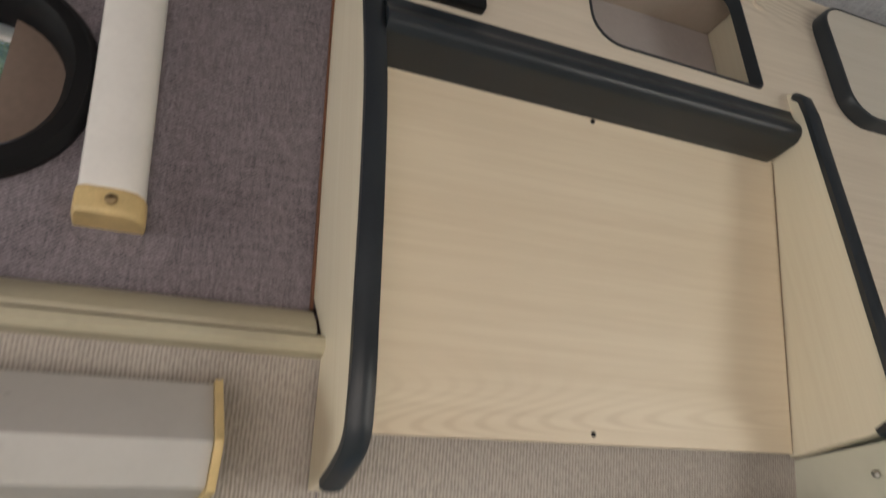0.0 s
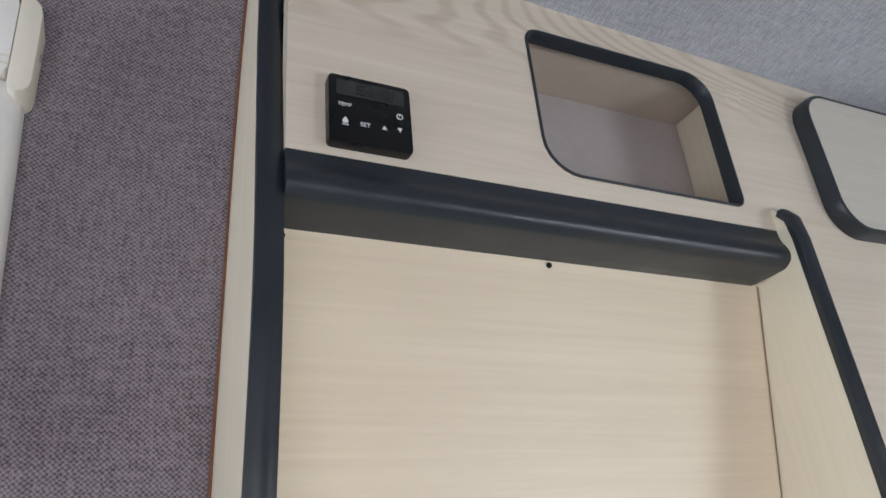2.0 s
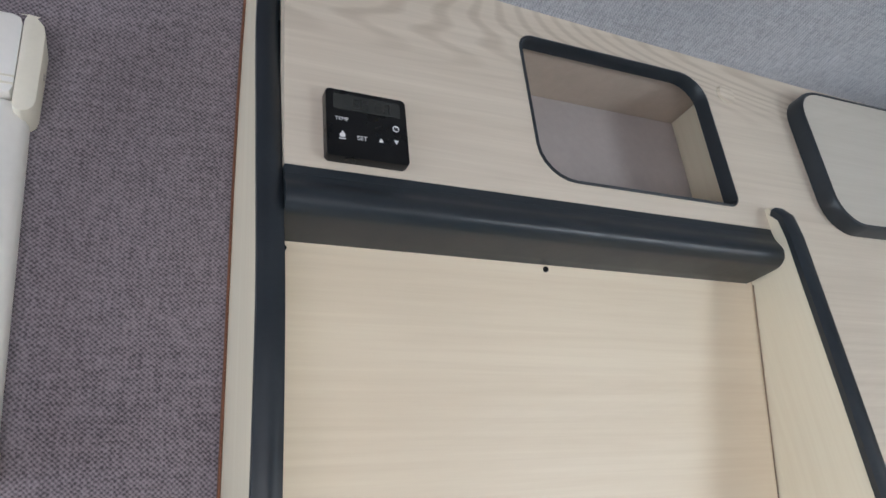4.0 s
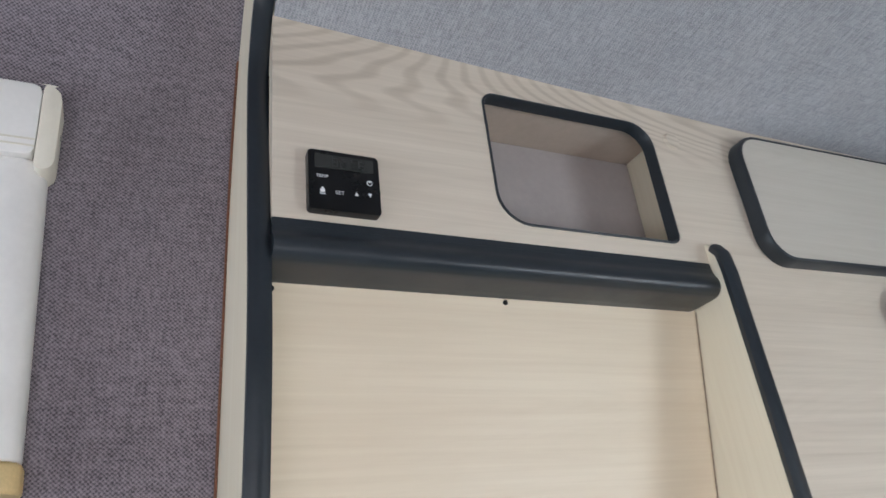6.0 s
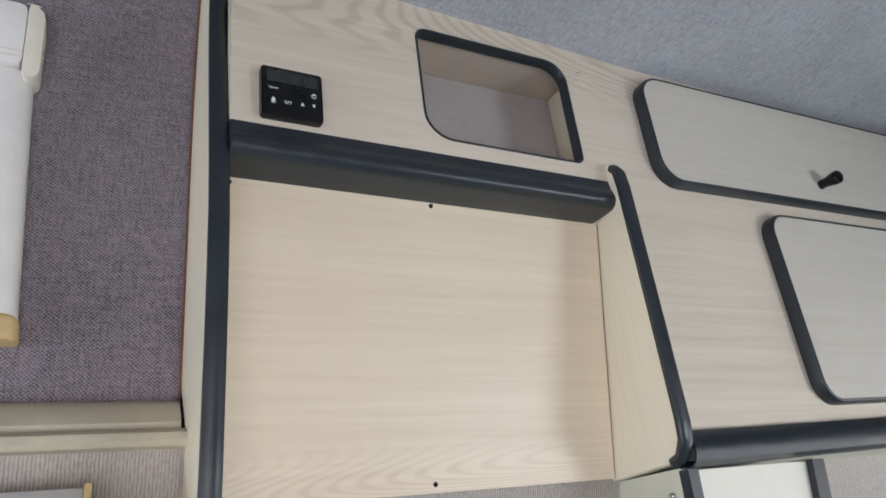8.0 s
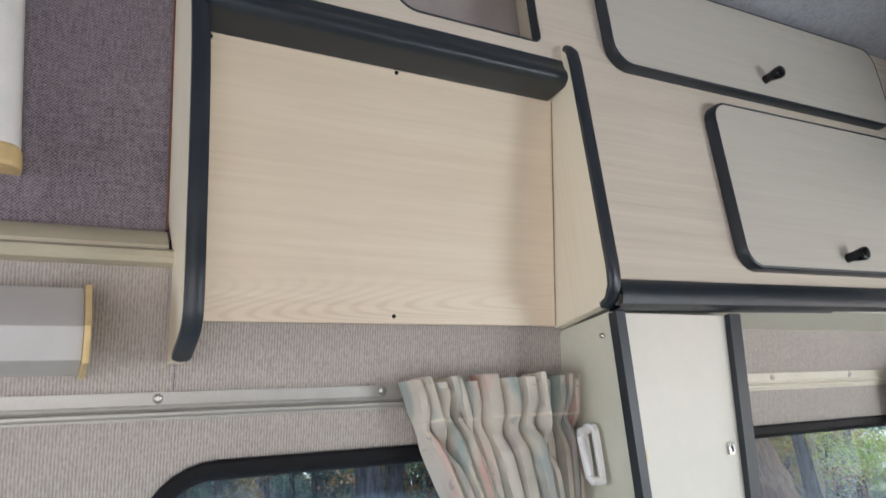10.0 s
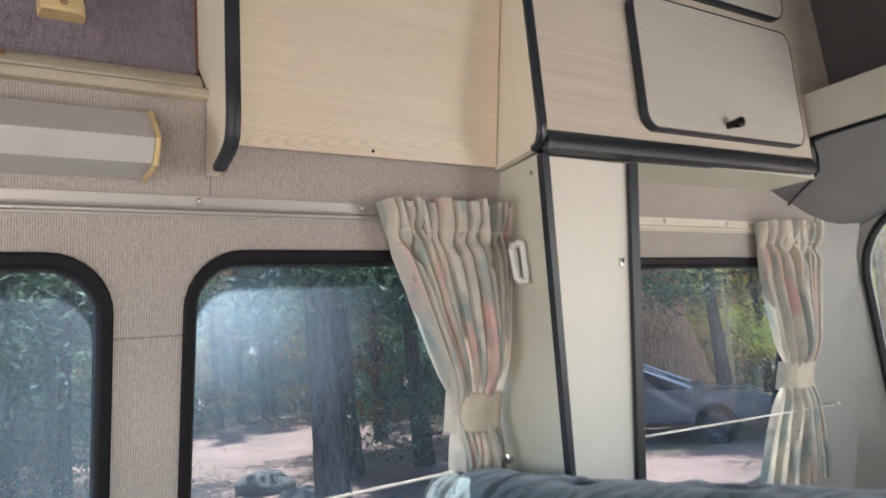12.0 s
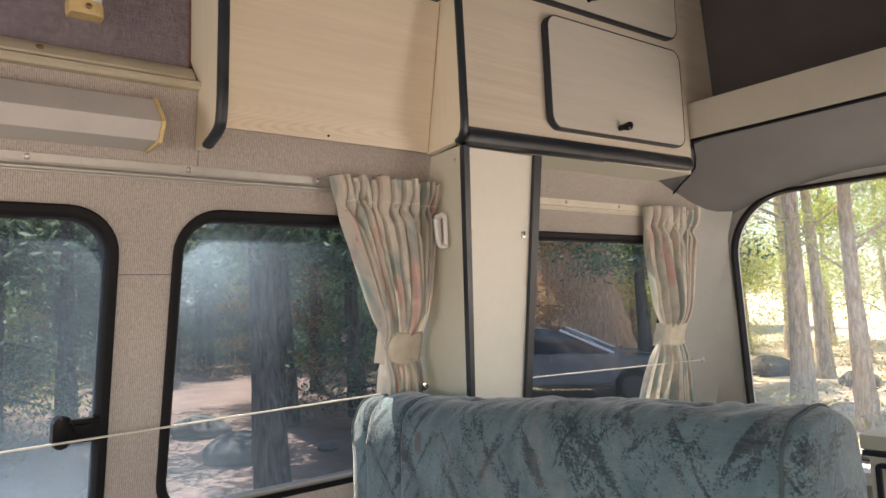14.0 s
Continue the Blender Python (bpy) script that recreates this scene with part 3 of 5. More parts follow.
port_hole = rounded(port[0][0] + 0.006, port[0][1] - 0.006, port[0][2] + 0.006, port[0][3] - 0.006, port[1] - 0.006)
bm = plate([(X0, 1.50), (0.243, 1.50), (0.243, 1.90), (X0, 1.90)], [port_hole], on_upper, 0.0, 0.03)
solid("wall_upper", bm, CLOTH_DARK, "upper wall lined with mauve-grey woven cloth", "wall", "structure")
rows = [[(X0 + (0.243 - X0) * i / 8, y, z) for i in range(9)] for y, z in [on_upper(0, 1.90, 0)[1:]] + [p for k, p in enumerate(upper) if p[1] > 1.905 or k > 30]]
solid("wall_upper_cove", sheet(rows, (0, 0.03, 0.01)), CLOTH_DARK, "curved top of the mauve-grey cloth wall", "wall", "structure")
solid("wall_upper_behind", box(0.246, 1.80, 0.725, 0.746, 1.36, 2.10), CLOTH_DARK, "cloth wall behind the overhead units", "wall", "structure")

# ceiling: a shallow arch from side to side
arc = [(0.60, 2.025), (0.553, 2.035), (0.40, 2.055), (0.15, 2.085), (-0.10, 2.090), (-0.40, 2.075), (-0.62, 2.035), (-0.76, 1.95), (-0.83, 1.80)]
rows = []
for i in range(25):
    x = 0.262 + (1.86 - 0.262) * i / 24
    drop = -0.026 * min(1.0, max(0.0, (x - 0.1) / 0.8))
    rows.append([(x, y, z + drop) for y, z in smooth_path(arc, 5)])
solid("ceiling", sheet(rows, (0, 0, 0.03)), CLOTH_CEIL, "arched high-top ceiling lined in grey woven cloth", "ceiling", "structure")
riser = [(0.70, 1.98), (0.70, 2.20), (0.55, 2.34), (0.10, 2.40), (-0.60, 2.36), (-0.90, 1.85), (-0.83, 1.80), (-0.62, 2.02), (-0.1, 2.075), (0.03, 2.085), (0.05, 2.135), (0.28, 2.122), (0.46, 2.100), (0.60, 2.085)]
solid("ceiling_riser", prism(riser, along_x, 0.2445, 0.258), CLOTH_CEIL, "step between the two ceiling heights", "ceiling", "structure")

# opposite side: wall with the open sliding door and a window, and the closed ends
def on_far(u, v, w):
    return (u, -0.80 - 0.2 * (1.35 - max(v, 0.45)) - w, v)


bm = plate([(X0, -0.04), (X1, -0.04), (X1, 1.9), (X0, 1.9)], [[(-0.95, 0.0), (0.45, 0.0), (0.45, 1.42), (-0.95, 1.42)], rounded(1.38, 2.02, 0.68, 1.28, 0.08), rounded(-2.0, -1.2, 0.68, 1.28, 0.08)], on_far, 0.0, 0.04)
solid("wall_door_side", bm, CLOTH_WALL, "van side wall with the open sliding doorway", "wall", "structure")
bm = plate([(-1.0, -0.04), (0.90, -0.04), (0.70, 1.60), (0.58, 2.2), (-0.9, 2.2), (-1.0, 1.0)], [rounded(-0.75, 0.72, 0.72, 1.3, 0.1)], lambda u, v, w: (X0 + w, u, v), -0.04, 0.0)
solid("wall_cab_end", bm, CLOTH_WALL, "cab end of the van with the windscreen opening", "wall", "structure")

# outer skin of the high roof
SKIN = plain("white_bodywork", (0.72, 0.72, 0.70), 0.35, 0.06, 2)
skin = [(0.76, 1.50), (0.76, 2.05), (0.68, 2.34), (0.30, 2.44), (-0.40, 2.44), (-0.78, 2.32), (-0.92, 2.0), (-0.92, 1.60)]
top = smooth_path(skin[1:], 4)
solid("roof", sheet([[(X0 - 0.03 + (2.0 - X0) * i / 8, y, z) for i in range(9)] for y, z in top], (0, 0.004, 0.02)), SKIN, "white moulded high roof", "roof", "structure")
port_out = rounded(-0.164, 0.008, 1.642, 1.810, 0.08)
solid("roof_side", plate([(X0 - 0.03, 1.48), (1.97, 1.48), (1.97, 2.08), (X0 - 0.03, 2.08)], [port_out], along_y, 0.752, 0.760), SKIN, "white high roof side", "roof", "structure")
solid("roof_rear", prism(skin[1:] + [(-0.86, 1.46), (0.752, 1.46)], along_x, 1.955, 1.985), SKIN, "white rear end of the high roof", "roof", "structure")
solid("roof_front", prism(skin[1:] + [(-0.86, 1.60), (0.752, 1.60)], along_x, X0 - 0.06, X0 - 0.042), SKIN, "white front end of the high roof", "roof", "structure")

# rear end: tailgate wall, its window, sloping headliner, pillar
REAR = 2.08


def on_rear(u, v, w):
    return (REAR + 0.06 * (1.0 - v) + w, u, v)


rear_rect, rear_r = (-0.80, 0.683, 0.560, 1.405), (0.06, 0.05, 0.21, 0.21)
bm = plate([(-1.02, -0.04), (0.86, -0.04), (0.86, 0.60), (0.70, 1.45), (-0.84, 1.45), (-1.02, 0.60)], [rounded(rear_rect[0] + 0.006, rear_rect[1] - 0.006, rear_rect[2] + 0.006, rear_rect[3] - 0.006, rear_r, 10)], on_rear, 0.0, 0.04)
solid("wall_rear", bm, PILLAR, "tailgate wall in plain grey trim", "wall", "structure")
w = thing("window_4", on_rear(-0.06, 0.645, 0), "large tailgate window with a thin black seal", "window", kind="structure")
part("rubber_surround", moulding(rear_rect, rear_r, [(0.0, 0.004), (0.0, -0.006), (0.005, -0.010), (0.011, -0.006), (0.013, 0.02), (0.006, 0.02)], on_rear, 10), RUBBER, w, "thin black rubber seal")
g = part("pane", prism(rounded(rear_rect[0] + 0.008, rear_rect[1] - 0.008, rear_rect[2] + 0.008, rear_rect[3] - 0.008, rear_r, 10), on_rear, 0.018, 0.022), GLASS_REAR, w, "clear rear glass")
g.visible_shadow = False
part("window_sill", box(REAR - 0.09, REAR + 0.02, -0.86, 0.70, 0.515, 0.553, 0.006), WHITE, w, "pale window sill")

# headliner from beam down to the tailgate window; its corner is cut off by the piping that runs back to the wall
rows = []
for i in range(33):
    y = -0.86 + (0.700 + 0.86) * i / 32
    edge, cut = max(0.0, (y - 0.20) / 0.50), max(0.0, (y - 0.545) / 0.150)
    xs, zs = 1.668 + 0.104 * cut, 1.530 - 0.122 * cut
    ze = 1.424 - 0.094 * edge**2.2
    rows.append([(xs + (2.066 - xs) * q, y, zs + (ze - zs) * q**1.12 - 0.012 * math.sin(math.pi * q) * (1 - min(1, cut))) for q in (k / 12 for k in range(13))])
solid("headliner", sheet(rows, (0, 0, 0.02)), HEADLINER, "smooth grey headliner sloping to the tailgate window", "headliner", "structure")
# grey quarter pillar that blends side wall into tailgate
rows = []
for i in range(13):
    z = 0.46 + (1.43 - 0.46) * i / 12
    y = wall_y(z)
    rows.append([(1.905, y - 0.004, z), (1.95, y - 0.009, z), (2.0, y - 0.024, z), (2.045, y - 0.055, z), (2.070 + 0.06 * (1 - z), max(0.690, y - 0.10), z), (2.077 + 0.06 * (1 - z), 0.688, z)])
solid("quarter_pillar", sheet(rows, (0.004, 0.02, 0)), PILLAR, "smooth grey quarter pillar beside the tailgate window", "pillar", "structure")
# high-top pocket behind the beam
beam = thing("cross_beam", (1.66, -0.1, 1.53), "cream laminate cross beam under the high-top", "beam")
part("board", box(1.652, 1.668, -0.83, 0.552, 1.537, 1.643, 0.002), BEAM, beam)
part("seam", tube([(1.660, 0.552, 1.532), (1.660, -0.83, 1.532)], 0.005, 8), RUBBER, beam, "black piping under the beam")
rows = [[(1.815 - 0.05 * s, -0.83 + 1.385 * i / 10, 1.535 + 0.50 * s) for i in range(11)] for s in (0, 0.25, 0.5, 0.75, 1.0)]
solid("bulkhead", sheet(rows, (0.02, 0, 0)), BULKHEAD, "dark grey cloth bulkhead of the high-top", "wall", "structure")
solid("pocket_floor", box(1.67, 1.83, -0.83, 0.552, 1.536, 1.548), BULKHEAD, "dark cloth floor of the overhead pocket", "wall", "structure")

# ---- ledge, rails and lamps ----
ledge = thing("ledge_moulding", (-0.6, 0.66, 1.49), "cream vinyl ledge moulding along the wall", "moulding")
up = [(0.712, 1.544), (0.700, 1.541), (0.688, 1.535), (0.676, 1.523), (0.670, 1.514), (0.672, 1.506), (0.712, 1.506)]
part("upper_strip", prism(up, along_x, X0, 0.239), VINYL, ledge)
lo = [(0.672, 1.5065), (0.660, 1.506), (0.652, 1.501), (0.651, 1.494), (0.656, 1.489), (0.668, 1.488), (0.700, 1.4885), (0.700, 1.5055)]
part("lower_bead", prism(lo, along_x, X0, 0.262), VINYL, ledge)
screw("ledge_screw", (-0.01, 0.6770, 1.5255), (0, -1, 0.5), 0.0058, ledge, mat=BRASS)


def rail(x0, x1, mat, screws, label):
    r = thing("curtain_rail", on_wall((x0 + x1) / 2, 1.34, 0), label, "curtain rail", "curtain rails")
    sect = [(0.0, 1.356), (-0.004, 1.356), (-0.005, 1.342), (-0.009, 1.341), (-0.010, 1.338), (-0.006, 1.336), (-0.010, 1.334), (-0.010, 1.331), (-0.006, 1.329), (-0.006, 1.327), (0.0, 1.327)]
    pts = [(wall_y(z) + w, z) for w, z in sect]
    part("track", prism(pts, along_x, x0, x1), mat, r)
    for x in screws:
        screw("rail_screw", (x, wall_y(1.349) - 0.005, 1.349), (0, -1, -0.25), 0.0055, r)
    return r


rail(X0 + 0.3, 0.556, ALU, (-0.55, -0.284, -0.024, 0.236, 0.504), "brushed aluminium curtain rail screwed to the wall")
rail(1.02, 1.90, RAILW, (1.268, 1.500, 1.74), "cream curtain rail screwed above the rear side window")
solid("wall_seam", prism([(0.2516, 1.357), (0.2528, 1.357), (0.2528, 1.397), (0.2516, 1.397)], on_wall, -0.0006, 0.002), CLOTH_DARK, "thin upright joint in the wall cloth", "seam")
solid("pillar_seam", prism([(0.124, 1.158), (0.222, 1.158), (0.222, 1.1600), (0.124, 1.1600)], on_wall, -0.0008, 0.002), CLOTH_DARK, "joint across the window pillar's cloth", "seam")

# horizontal lamp with a faceted diffuser
lamp = thing("strip_light", (-0.2, 0.69, 1.41), "faceted frosted strip light with yellowed ends, off", "strip light")
tri = [(0.682, 1.4560), (0.645, 1.4540), (0.604, 1.4110), (0.599, 1.4045), (0.602, 1.3985), (0.622, 1.3770), (0.697, 1.3745)]
part("diffuser", prism(tri, along_x, -0.52, 0.157, bevel=0.0006), DIFFUSER, lamp, "frosted acrylic diffuser")
cap = [(0.684, 1.4595), (0.643, 1.4575), (0.600, 1.4125), (0.595, 1.4045), (0.598, 1.3975), (0.619, 1.3735), (0.699, 1.3710)]
part("end_cap", prism(cap, along_x, 0.1575, 0.1635, bevel=0.001), YELLOWED, lamp, "yellowed end plate")
part("end_cap", prism(cap, along_x, -0.527, -0.5205, bevel=0.001), YELLOWED, lamp, "yellowed end plate")
part("back_plate", prism([(0.676, 1.4545), (0.684, 1.457), (0.690, 1.457), (0.686, 1.453)], along_x, -0.52, 0.157), RUBBER, lamp, "dark back plate edge")
for x in (-0.12, -0.02, 0.045):
    part("tube_holder", box(x - 0.004, x + 0.004, 0.6275, 0.632, 1.380, 1.420, 0.001), YELLOWED, lamp)

# roller blind over the porthole: cassette, side channels, pull bars
blind = thing("roller_blind", (-0.064, 0.70, 1.60), "white roller blind with yellowed feet, rolled up", "blind")


def channel_ring(z, hw, d, side, k=1.0):
    cx = -0.078 + side * (0.1390 - 0.020 * (z - 1.60) / 0.39)
    yb = on_upper(0, z, 0)[1] + 0.002
    pts = [(-1, 0.0), (-1, 0.55), (-0.93, 0.90), (-0.75, 1.0), (0.35, 1.0), (0.72, 0.88), (0.93, 0.66), (1, 0.40), (1, 0.0)]
    return [(cx + side * hw * u * k, yb - d * v * k, z) for u, v in pts]


def channel_piece(name, z0, z1, hw, d, mat, side, label=""):
    zs = [z0, z0 + 0.002, z0 + 0.004] + [z0 + (z1 - z0) * q for q in (0.25, 0.5, 0.75)] + [z1 - 0.004, z1 - 0.002, z1]
    ks = [0.94, 0.985, 1, 1, 1, 1, 1, 0.985, 0.94]
    bm = sheet([channel_ring(z, hw, d, side, k) for z, k in zip(zs, ks)], close=True)
    bm.verts.ensure_lookup_table()
    bm.faces.new([bm.verts[i] for i in range(9)])
    bm.faces.new([bm.verts[len(zs) * 9 - 9 + i] for i in range(9)])
    return part(name, bm, mat, blind, label)


for side in (1, -1):
    channel_piece("foot_cap", 1.598, 1.6225, 0.0292, 0.033, YELLOWED, side, "yellowed plastic foot")
    channel_piece("side_channel", 1.6228, 1.893, 0.0275, 0.030, WHITE, side, "long white side channel")
    x0, x1 = sorted((-0.078 + side * 0.1410, -0.078 + side * 0.1580))
    rs = (0.006, 0.010, 0.016, 0.006) if side > 0 else (0.010, 0.006, 0.006, 0.016)
    part("end_cap", prism(rounded(x0, x1, 1.880, 1.9665, rs, 3), on_upper, -0.035, -0.001, bevel=0.0015), CREAM_CAP, blind, "cream end cap of the cassette")
screw("cap_screw", (0.0615, 0.6705, 1.609), (0, -1, 0), 0.0052, blind, mat=BRASS)
screw("cap_screw", (0.0800, 0.668, 1.925), (1, -0.2, 0), 0.0035, blind)
part("cassette", prism(rounded(-0.2185, 0.0625, 1.8935, 1.9655, 0.008, 2), on_upper, -0.034, -0.001, bevel=0.002), WHITE, blind, "white blind cassette")
for z in (1.9015, 1.9080):
    part("cassette_groove", prism(rounded(-0.2180, 0.0620, z, z + 0.0016, 0.0006), on_upper, -0.0348, -0.0335), CREAM_CAP, blind)
for z0, z1 in ((1.8835, 1.8905), (1.868, 1.8760)):
    part("pull_bar", prism(rounded(-0.186, 0.030, z0, z1, 0.003, 1), on_upper, -0.018, -0.002, bevel=0.001), ALU, blind, "aluminium pull bar")
part("rolled_cloth", prism([(-0.185, 1.8762), (0.029, 1.8762), (0.029, 1.8930), (-0.185, 1.8930)], on_upper, -0.007, -0.002), FELT, blind, "grey blind cloth")

# roof porthole: ring, pane, blind
w = thing("window_5", (-0.078, 0.70, 1.624), "small rounded window in a thick black ring, blind half drawn", "window", kind="structure")
prof = [(-0.004, 0.003), (-0.006, -0.010), (0.002, -0.020), (0.014, -0.021), (0.022, -0.010), (0.024, 0.03), (0.006, 0.03)]
part("rubber_surround", moulding(port[0], port[1], prof, on_upper, 10), RUBBER, w, "thick black ring")
g = part("pane", prism(rounded(port[0][0] + 0.01, port[0][1] - 0.01, port[0][2] + 0.01, port[0][3] - 0.01, 0.085, 10), on_upper, 0.026, 0.029), GLASS_REAR, w)
g.visible_shadow = False
part("blind", prism([(-0.050, 1.637), (0.012, 1.637), (0.012, 1.814), (-0.050, 1.814)], on_upper, 0.016, 0.020), BROWN, w, "brown blind, half drawn")

# ---- alcove: side panels, board, lip, fascia ----
left_front = smooth_path([(0.05, 2.110), (0.28, 2.098), (0.44, 2.080), (0.515, 2.062), (0.548, 2.045), (0.574, 1.985), (0.576, 1.93), (0.562, 1.80), (0.552, 1.70), (0.556, 1.60), (0.566, 1.50), (0.574, 1.435), (0.590, 1.402), (0.648, 1.384)], 6)
unit = thing("alcove_side_panel", (0.252, 0.62, 1.39), "thin pale ash end panel with a curved slate edge strip", "panel")
back = [(0.690, 1.384), (0.667, 1.488), (0.667, 1.506), (0.708, 1.56), (0.704, 1.75), (0.690, 1.90), (0.655, 2.045), (0.61, 2.13), (0.54, 2.20), (0.30, 2.25), (0.05, 2.26)]
part("board", prism(left_front + back, along_x, 0.2425, 0.2595), ASH_UP, unit)
part("edge_strip", edging(left_front[::-1], 0.2425, 0.2595, 0.006), TRIM, unit, "curved slate plastic edge strip")
rear = [1.546 + 0.05 * k for k in range(11)]
part("raw_edge", prism([on_upper(0, z, -0.007)[1:] for z in rear] + [on_upper(0, z, 0.004)[1:] for z in rear[::-1]], along_x, 0.2402, 0.2422), EDGE, unit, "raw brown back edge")

board = thing("back_board", (0.515, 0.65, 1.43), "pale ash laminate board between the end panels", "panel")
bp = [(0.669, 1.428), (0.675, 1.4285), (0.606, 1.767), (0.600, 1.766)]
part("panel", prism(bp, along_x, 0.2605, 0.7665), ASH, board)
part("corner_joint", prism([(0.6684, 1.4285), (0.6694, 1.4285), (0.6004, 1.7565), (0.5994, 1.7565)], along_x, 0.7656, 0.7664), JOINT, board, "thin dark joint")
nb = (0, -1, -0.2)
for x, z in ((0.509, 1.7535), (0.509, 1.437), (0.2695, 1.752)):
    screw("screw", (x, 0.669 - (z - 1.428) * 0.2075 - 0.0005, z), nb, 0.0028, board, "small dark screw", RUBBER)
for x, z in ((0.5075, 1.7590),):
    part("drill_hole", box(x - 0.001, x + 0.001, 0.6005, 0.6015, z - 0.001, z + 0.001), RUBBER, board)

fascia = thing("overhead_fascia", (0.6, FACE, 1.80), "pale ash fascia with a rounded opening under the ceiling", "fascia")


def sheared(u, v, w):
    """The cabinet front, which rises slightly towards the tailgate."""
    return (u, w, v + 0.018 * max(0.0, u - 0.79))


open_rect, open_r = (0.489, 0.7235, 1.8195, 1.985), (0.036, 0.012, 0.032, 0.016)
hole = rounded(*open_rect, open_r)
outer = [(0.2605, 1.7985), (0.7665, 1.7985), (0.7665, 1.818), (0.7765, 1.818), (0.7765, 1.462), (1.655, 1.462), (1.655, 1.52), (1.80, 1.64), (1.78, 2.06), (0.2605, 2.06)]
part("panel", plate(outer, [hole], sheared, FACE, FACE + 0.016), ASH_FACE, fascia)
part("opening_edge", moulding(open_rect, open_r, [(-0.0005, FACE - 0.0012), (0.0015, FACE - 0.002), (0.0022, FACE - 0.001), (0.0022, FACE + 0.0155), (-0.0004, FACE + 0.0155)], along_y), TRIM, fascia, "slate edge strip round the opening")
# the cubby behind the opening
part("cubby_back", box(0.47, 0.7585, 0.640, 0.656, 1.814, 1.989), FELT, fascia, "grey cloth back of the cubby")
part("cubby_side", box(0.760, 0.766, 0.5695, 0.658, 1.80, 2.03), ASH_UP, fascia)
part("cubby_side", box(0.455, 0.469, 0.5695, 0.658, 1.80, 2.03), ASH_UP, fascia)
part("cubby_top", box(0.47, 0.759, 0.5695, 0.657, 1.990, 2.002), CUBBY_TOP, fascia)
part("cubby_floor", box(0.47, 0.759, 0.5695, 0.657, 1.803, 1.813), ASH, fascia)
for s in (0.0125, 0.0105):
    ring_pts = [(0.756 + s * math.cos(a * math.pi / 12), 1.968 + s * math.sin(a * math.pi / 12)) for a in range(24)]
    part("hole_cover", prism(ring_pts, along_y, FACE - (0.0026 if s < 0.012 else 0.0012), FACE + 0.002, bevel=0.0003), ASH_FACE, fascia, "round wood-effect hole cover")

shelf = thing("shelf_lip", (0.51, 0.56, 1.755), "slate-grey rolled shelf lip across the alcove", "trim")
band = [(0.5535, 1.7982), (0.5528, 1.7905), (0.569, 1.7905), (0.569, 1.7982)]
part("band", prism(band, along_x, 0.2605, 0.7655), TRIM, shelf)
roll = smooth_path([(0.5528, 1.7904), (0.5510, 1.7840), (0.5468, 1.7765), (0.5452, 1.7700), (0.5472, 1.7638), (0.5530, 1.7597), (0.563, 1.7580), (0.602, 1.7580)], 5)
part("roll", prism(roll + [(0.602, 1.7640), (0.569, 1.7904)], along_x, 0.2605, 0.7600, bevel=0.0015), TRIM, shelf)

# ---- overhead cabinet ----
cab = thing("overhead_cabinet", (1.2, FACE, 1.43), "pale ash overhead cabinet with two slate-edged doors", "cabinet")
rf = [(0.560, 1.8165), (0.545, 1.8145), (0.536, 1.803), (0.533, 1.78), (0.531, 1.62), (0.530, 1.475), (0.533, 1.452), (0.545, 1.436), (0.562, 1.431)]


def skewed(bm):
    """The end panel's front stands slightly towards the alcove."""
    for v in bm.verts:
        v.co.x += min(0.0, v.co.y - 0.60) * 0.19
    return bm


part("end_panel", skewed(prism([(0.576, 1.8225), (0.562, 1.8235), (0.548, 1.8205)] + rf[1:] + [(0.675, 1.4255), (0.606, 1.766)], along_x, 0.7675, 0.7850)), ASH_UP, cab)
part("end_edge", skewed(edging(rf[:0:-1], 0.7675, 0.7850, 0.0055)), TRIM, cab, "slate plastic edge strip")
part("bottom", box(0.7862, 1.65, FACE + 0.001, 0.700, 1.432, 1.446), PANEL, cab)
nose = [(FACE + 0.004, 1.4645), (0.545, 1.4640), (0.538, 1.458), (0.533, 1.448), (0.532, 1.438), (0.536, 1.428), (0.545, 1.424), (FACE + 0.010, 1.4235)]
rows = [[sheared(x, z, y) for y, z in nose] for x in (0.7745, 1.0, 1.3, 1.630)]
for k, dx in ((0.75, 0.008), (0.3, 0.012)):
    rows.append([sheared(1.630 + dx, 1.444 + (z - 1.444) * k, FACE + (y - FACE) * k) for y, z in nose])
bm = sheet(rows, close=True)
bm.verts.ensure_lookup_table()
bm.faces.new(list(bm.verts)[-8:])
part("bottom_nosing", bm, TRIM, cab, "rounded slate nosing")
bend = [(1.655, 0.545, 1.528), (1.656, 0.541, 1.48), (1.661, 0.547, 1.452), (1.684, 0.580, 1.436), (1.722, 0.632, 1.424), (1.770, 0.697, 1.404)]
part("corner_piping", tube([Vector(q) for q in bend], 0.0032, 8), RUBBER, cab, "black piping back to the wall")
gusset = [[(1.648, 0.556 + 0.146 * k / 6, 1.4455), tuple(Vector(bend[2]).lerp(Vector(bend[-1]), k / 6) + Vector((0, 0.004, 0.004)))] for k in range(7)]
part("gusset", sheet(gusset, (0, 0, 0.004)), HEADLINER, cab, "grey cloth gusset behind the nosing")


